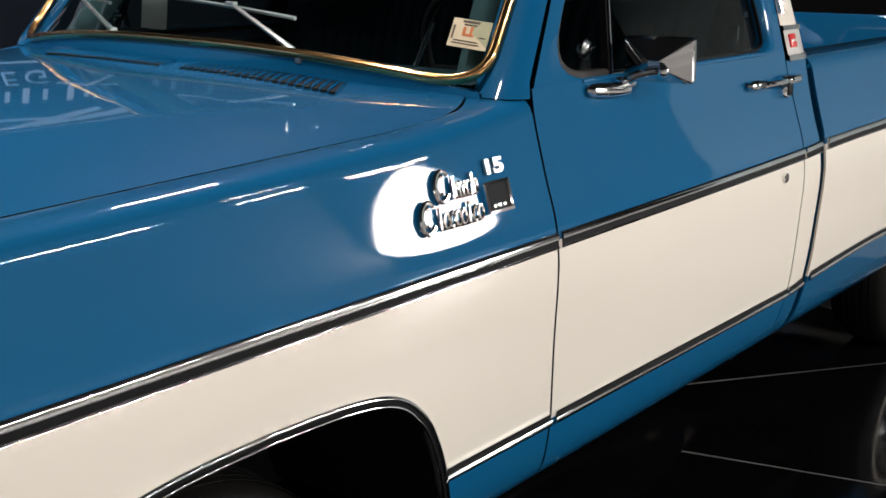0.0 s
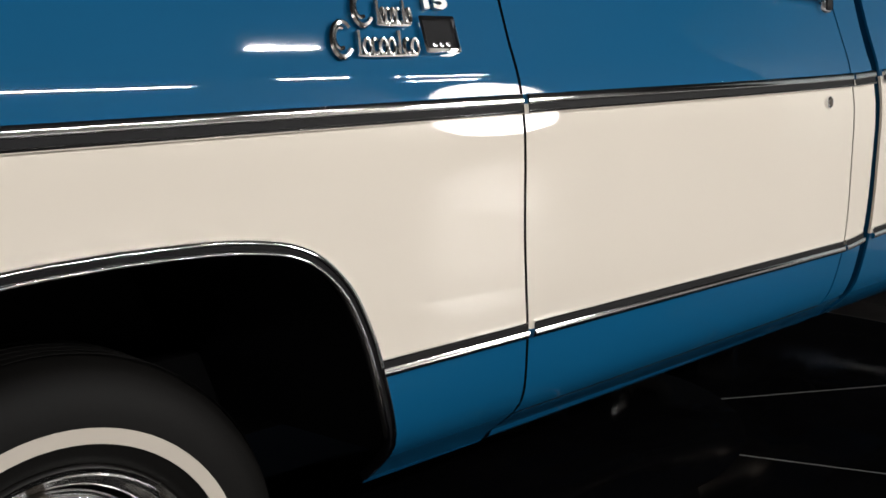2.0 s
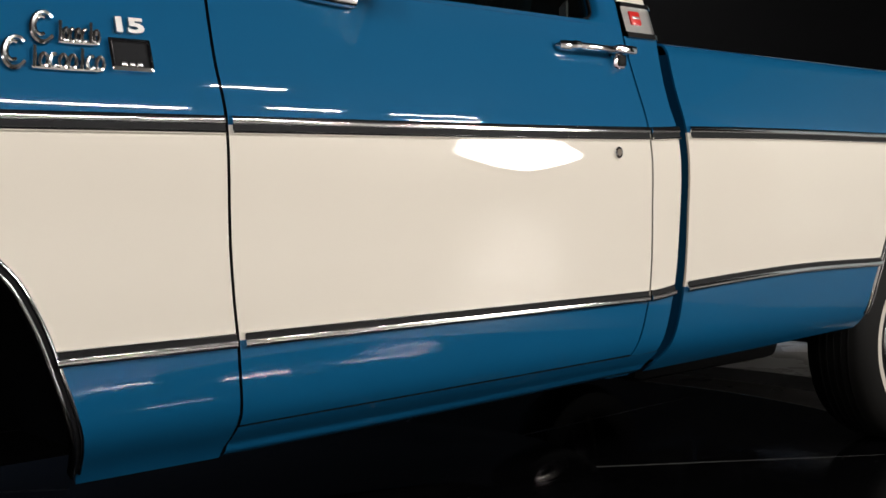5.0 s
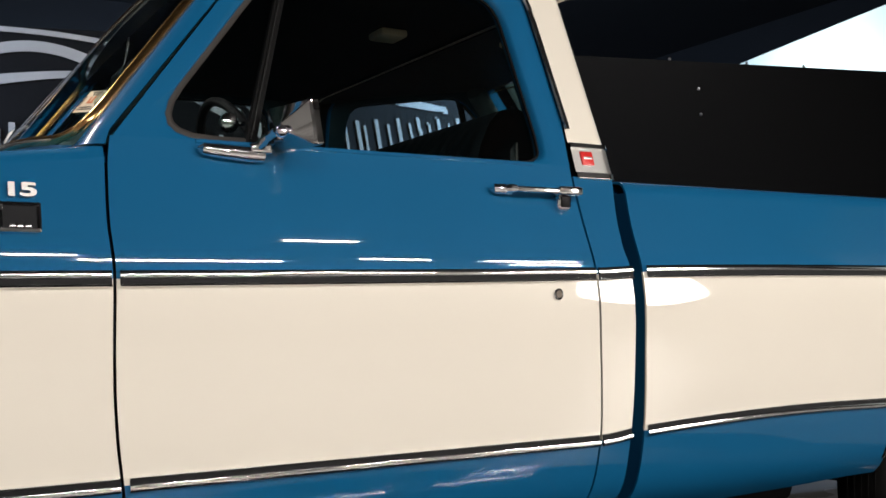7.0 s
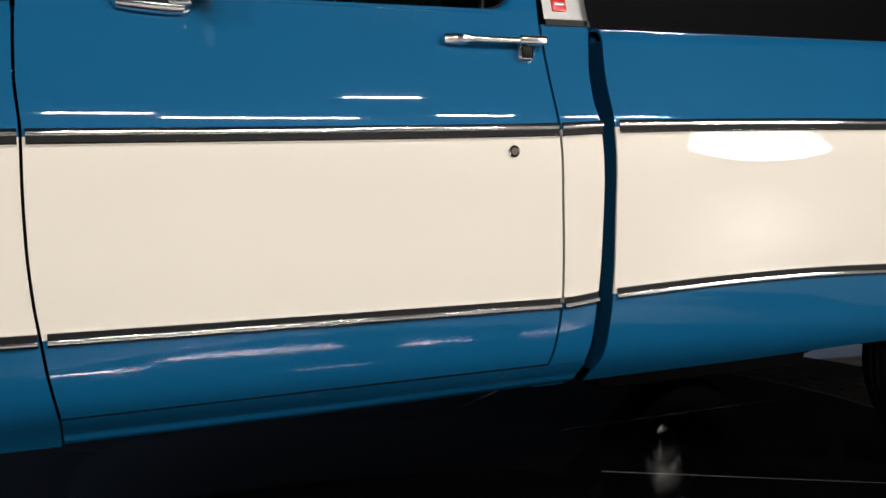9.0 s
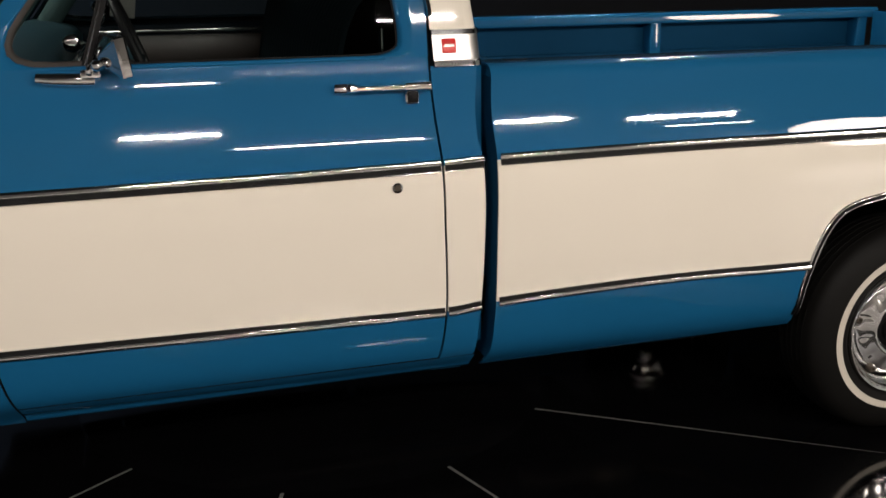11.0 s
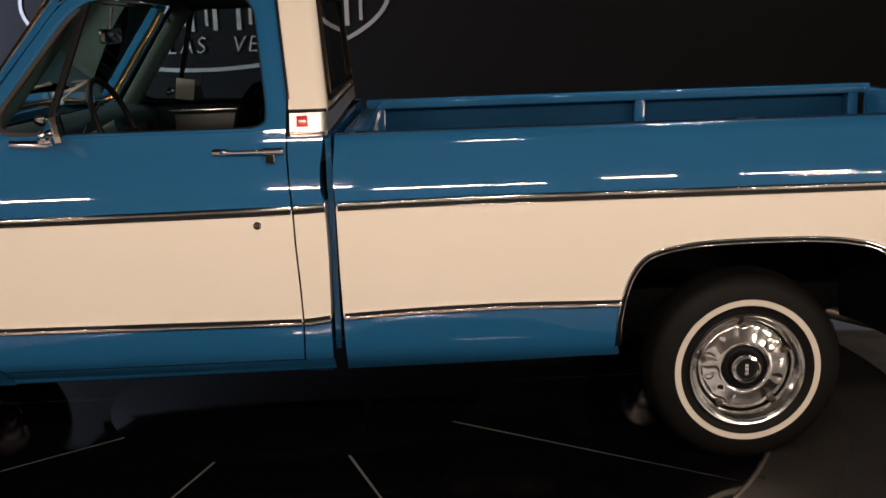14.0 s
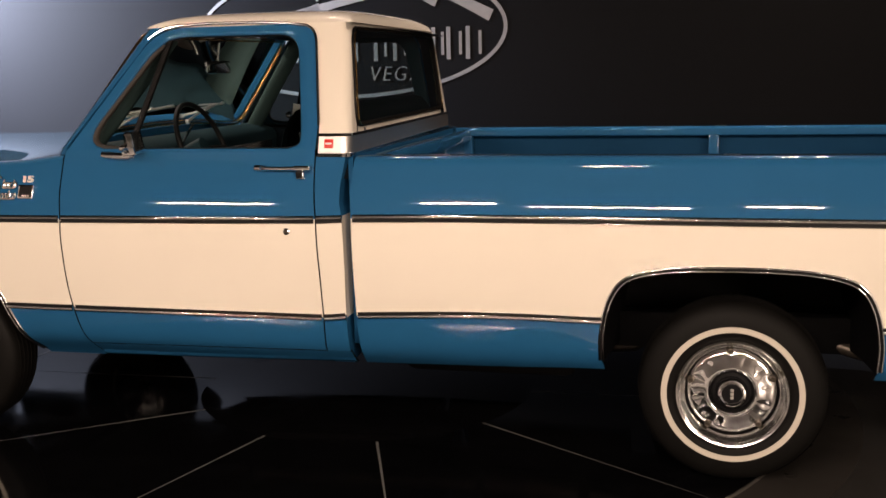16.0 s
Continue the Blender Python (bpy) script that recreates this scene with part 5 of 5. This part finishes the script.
def build_underbody():
    bm = bmesh.new()
    for y in (0.55, 2 * MID - 0.55):
        box(bm, (-1.6, y - 0.04, 0.42), (3.6, y + 0.04, 0.57), 0.01)
    for x in (-1.3, -0.2, 1.1, 2.0, 3.3):
        box(bm, (x - 0.05, 0.55, 0.44), (x + 0.05, 2 * MID - 0.55, 0.55), 0.01)
    part("chassis_frame", bm, DARK, truck, "black chassis frame")
    bm = bmesh.new()
    tube(bm, [(REAR_C, 0.36, 0.345), (REAR_C, 2 * MID - 0.36, 0.345)], 0.045, 12)
    bmesh.ops.create_uvsphere(bm, u_segments=16, v_segments=10, radius=0.13, matrix=Matrix.Translation((REAR_C, MID, 0.345)))
    part("rear_axle", bm, DARK, truck, "black rear axle")
    bm = bmesh.new()
    tube(bm, [(FRONT_C, 0.36, 0.34), (FRONT_C, 2 * MID - 0.36, 0.34)], 0.04, 12)
    part("front_axle", bm, DARK, truck, "black front axle beam")
    bm = bmesh.new()
    tube(bm, [(0.5, MID, 0.42), (REAR_C - 0.1, MID, 0.36)], 0.04, 10)
    part("propeller_shaft", bm, DARK, truck, "propeller shaft")
    bm = bmesh.new()
    tube(bm, [(-0.2, 0.74, 0.38), (0.9, 0.78, 0.36), (1.54, 0.80, 0.35)], 0.03, 12)
    tube(bm, [(1.54, 0.80, 0.35), (1.58, 0.80, 0.35), (2.02, 0.78, 0.345), (2.06, 0.78, 0.345)], [0.03, 0.078, 0.078, 0.03], 18)
    tube(bm, [(2.06, 0.78, 0.345), (2.25, 0.72, 0.37), (2.45, 0.66, 0.50), (2.9, 0.6, 0.48), (3.5, 0.35, 0.36)], 0.028, 12)
    part("exhaust", bm, STEEL, truck, "dull steel exhaust pipe and silencer")
    bm = bmesh.new()
    box(bm, (0.05, 0.30, 0.44), (1.2, 2 * MID - 0.30, 0.47), 0.01)
    box(bm, (-0.5, 0.7, 0.30), (0.45, 1.32, 0.6), 0.05)
    box(bm, (1.35, 0.28, 0.34), (2.05, 0.50, 0.60), 0.04)
    part("floor_pan", bm, DARK, truck, "black floor pan, gearbox and fuel tank")
    bm = bmesh.new()
    box(bm, (NOSE - 0.06, 0.12, 0.60), (NOSE + 0.06, 2 * MID - 0.12, 1.16), 0.03)
    part("nose_panel", bm, BLUE, truck, "plain blue nose of the truck")
    bm = bmesh.new()
    box(bm, (NOSE - 0.18, 0.02, 0.44), (NOSE - 0.04, 2 * MID - 0.02, 0.60), 0.03)
    part("front_bumper", bm, CHROME, truck, "chrome front bumper")
    bm = bmesh.new()
    box(bm, (REAR_END + 0.03, 0.05, 0.46), (REAR_END + 0.15, 2 * MID - 0.05, 0.62), 0.03)
    part("rear_bumper", bm, CHROME, truck, "chrome rear bumper")
    # firewall and engine bay closing
    bm = bmesh.new()
    box(bm, (-0.10, 0.16, 0.45), (-0.06, 2 * MID - 0.16, 1.19), 0.004)
    part("firewall", bm, DARK, truck, "black bulkhead")


def build_interior():
    # bench seat with pleats
    bm = bmesh.new()
    box(bm, (0.42, 0.22, 0.62), (1.0, 2 * MID - 0.22, 0.84), 0.06, seg=3)
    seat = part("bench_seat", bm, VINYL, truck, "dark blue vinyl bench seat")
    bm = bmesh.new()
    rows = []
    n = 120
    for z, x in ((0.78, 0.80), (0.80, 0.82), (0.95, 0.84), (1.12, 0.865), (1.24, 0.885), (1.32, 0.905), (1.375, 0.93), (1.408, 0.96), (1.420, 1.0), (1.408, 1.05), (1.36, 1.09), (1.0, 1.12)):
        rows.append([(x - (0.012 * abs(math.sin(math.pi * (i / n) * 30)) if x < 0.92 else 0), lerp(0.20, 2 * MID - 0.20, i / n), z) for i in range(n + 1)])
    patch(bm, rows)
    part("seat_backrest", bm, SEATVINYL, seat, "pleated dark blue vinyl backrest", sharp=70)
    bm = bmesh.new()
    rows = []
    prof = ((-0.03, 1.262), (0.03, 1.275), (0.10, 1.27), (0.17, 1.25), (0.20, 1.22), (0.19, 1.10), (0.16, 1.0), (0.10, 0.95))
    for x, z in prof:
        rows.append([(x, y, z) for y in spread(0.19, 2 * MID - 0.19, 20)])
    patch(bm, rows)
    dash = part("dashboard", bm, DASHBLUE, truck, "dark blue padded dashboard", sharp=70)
    bm = bmesh.new()
    box(bm, (0.185, 0.95, 1.05), (0.205, 1.75, 1.19), 0.005)
    part("dash_trim", bm, BRIGHT, dash, "bright dash trim panel")
    bm = bmesh.new()
    box(bm, (0.183, 0.30, 1.06), (0.206, 0.85, 1.21), 0.008)
    part("gauge_cluster", bm, BLACK, dash, "black gauge cluster")
    # steering wheel
    cen = Vector((0.405, 0.50, 1.246))
    tilt = Matrix.Translation(cen) @ Matrix.Rotation(radians(69), 4, "Y")
    bm = bmesh.new()
    tube(bm, [tilt @ Vector((0.195 * math.cos(a), 0.195 * math.sin(a), 0)) for a in spread(0, 2 * math.pi * 47 / 48, 48)], 0.0115, 10, closed=True)
    sw = part("steering_wheel", bm, BLACK, truck, "black steering wheel with chrome spokes")
    bm = bmesh.new()
    for a in (-0.25, math.pi / 2 - 0.1, -math.pi / 2 + 0.1):
        tube(bm, [tilt @ Vector((0.03 * math.cos(a), 0.03 * math.sin(a), -0.03)), tilt @ Vector((0.19 * math.cos(a), 0.19 * math.sin(a), 0))], [0.012, 0.008], 8)
    part("spoke", bm, BLACK, sw, "black steering wheel spokes")
    bm = bmesh.new()
    tube(bm, [tilt @ Vector((0, 0, 0.005)), tilt @ Vector((0, 0, -0.05)), (0.12, 0.50, 1.10)], [0.04, 0.035, 0.03], 12)
    part("steering_column", bm, DASHBLUE, sw, "dark blue steering column")
    bm = bmesh.new()
    tube(bm, [(0.215, 0.56, 1.15), (0.243, 0.60, 1.231), (0.27, 0.60, 1.275), (0.311, 0.60, 1.336), (0.318, 0.60, 1.346)], [0.006, 0.006, 0.006, 0.007, 0.004], 10)
    part("gear_lever", bm, CHROME, sw, "chrome column gear lever")
    # rear-view mirror
    bm = bmesh.new()
    box(bm, (0.245, 0.88, 1.555), (0.265, 1.13, 1.615), 0.009)
    tube(bm, [(0.255, 1.01, 1.61), (0.27, 1.01, 1.70)], 0.006, 8)
    rv = part("rear_view_mirror", bm, BRIGHT, truck, "bright framed rear-view mirror")
    bm = bmesh.new()
    box(bm, (0.265, 0.89, 1.562), (0.268, 1.12, 1.608), 0.001)
    part("mirror_glass", bm, CHROME, rv, "mirror glass")
    bm = bmesh.new()
    box(bm, (0.89, 0.68, 1.706), (0.975, 0.77, 1.728), 0.008)
    part("dome_lamp", bm, PAPER, truck, "small cream dome lamp on the headliner")
    bm = bmesh.new()
    for k in range(4):
        tube(bm, [(0.985, 0.165 + 0.006 * k, 1.262), (0.985, 0.165 + 0.006 * k, 1.325 - 0.004 * k)], 0.005, 8)
    part("belt_latch", bm, CHROME, truck, "chrome seat belt anchor beside the seat")
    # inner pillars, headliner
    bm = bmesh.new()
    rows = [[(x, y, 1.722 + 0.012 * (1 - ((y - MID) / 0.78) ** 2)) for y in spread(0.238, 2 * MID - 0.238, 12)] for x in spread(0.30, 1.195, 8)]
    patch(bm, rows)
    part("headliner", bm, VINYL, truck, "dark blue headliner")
    for y, sgn in ((0.215, 1), (2 * MID - 0.215, -1)):
        bm = bmesh.new()
        dx = 0.0 if sgn > 0 else 0.055
        pts = [(0.020 + dx, y + 0.012 * sgn, 1.25), (0.19 + dx, y + 0.082 * sgn, 1.48), (0.36 + dx, y + 0.135 * sgn, 1.71)]
        tube(bm, pts, 0.040, 12)
        part("pillar_trim", bm, PILLARBLUE, truck, "blue inner pillar trim")
    bm = bmesh.new()
    box(bm, (0.31, 1.80, 1.275), (0.40, 1.803, 1.375), 0.001, m=Matrix.Translation((0.355, 1.8, 1.32)) @ Matrix.Rotation(radians(8), 4, "Y") @ Matrix.Translation((-0.355, -1.8, -1.32)))
    part("paper_card", bm, CARD, truck, "white paper card at the window")


build_hall()
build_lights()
fender = build_fender()
mirrored(fender, truck)
build_emblems(fender)
door = build_door()
mirrored(door, truck)
mirror = build_mirror()
mirrored(mirror, truck)
screen_at = build_cab()
for nm in ("cab_corner", "rocker_panel", "rear_pillar", "pillar_lining", "drip_moulding", "front_pillar"):
    mirrored(bpy.data.objects[nm], truck)
# the cab back stands a little askew to the bed
for ob in [o for o in bpy.data.objects if o.type == "MESH" and o.name.split(".")[0] in ("belt_band", "cab_back_panel", "back_lining", "rear_window", "window_rubber", "window_bead", "roof", "rear_pillar", "pillar_lining", "drip_moulding")]:
    for v in ob.data.vertices:
        x, y, z = v.co
        v.co.x = x - 0.045 * max(0.0, min(1.0, (x - 1.06) / 0.12)) * max(0.0, min(1.0, (y - 0.25) / 1.5))
build_hood(screen_at)
build_bed()
build_wheels()
build_underbody()
build_interior()
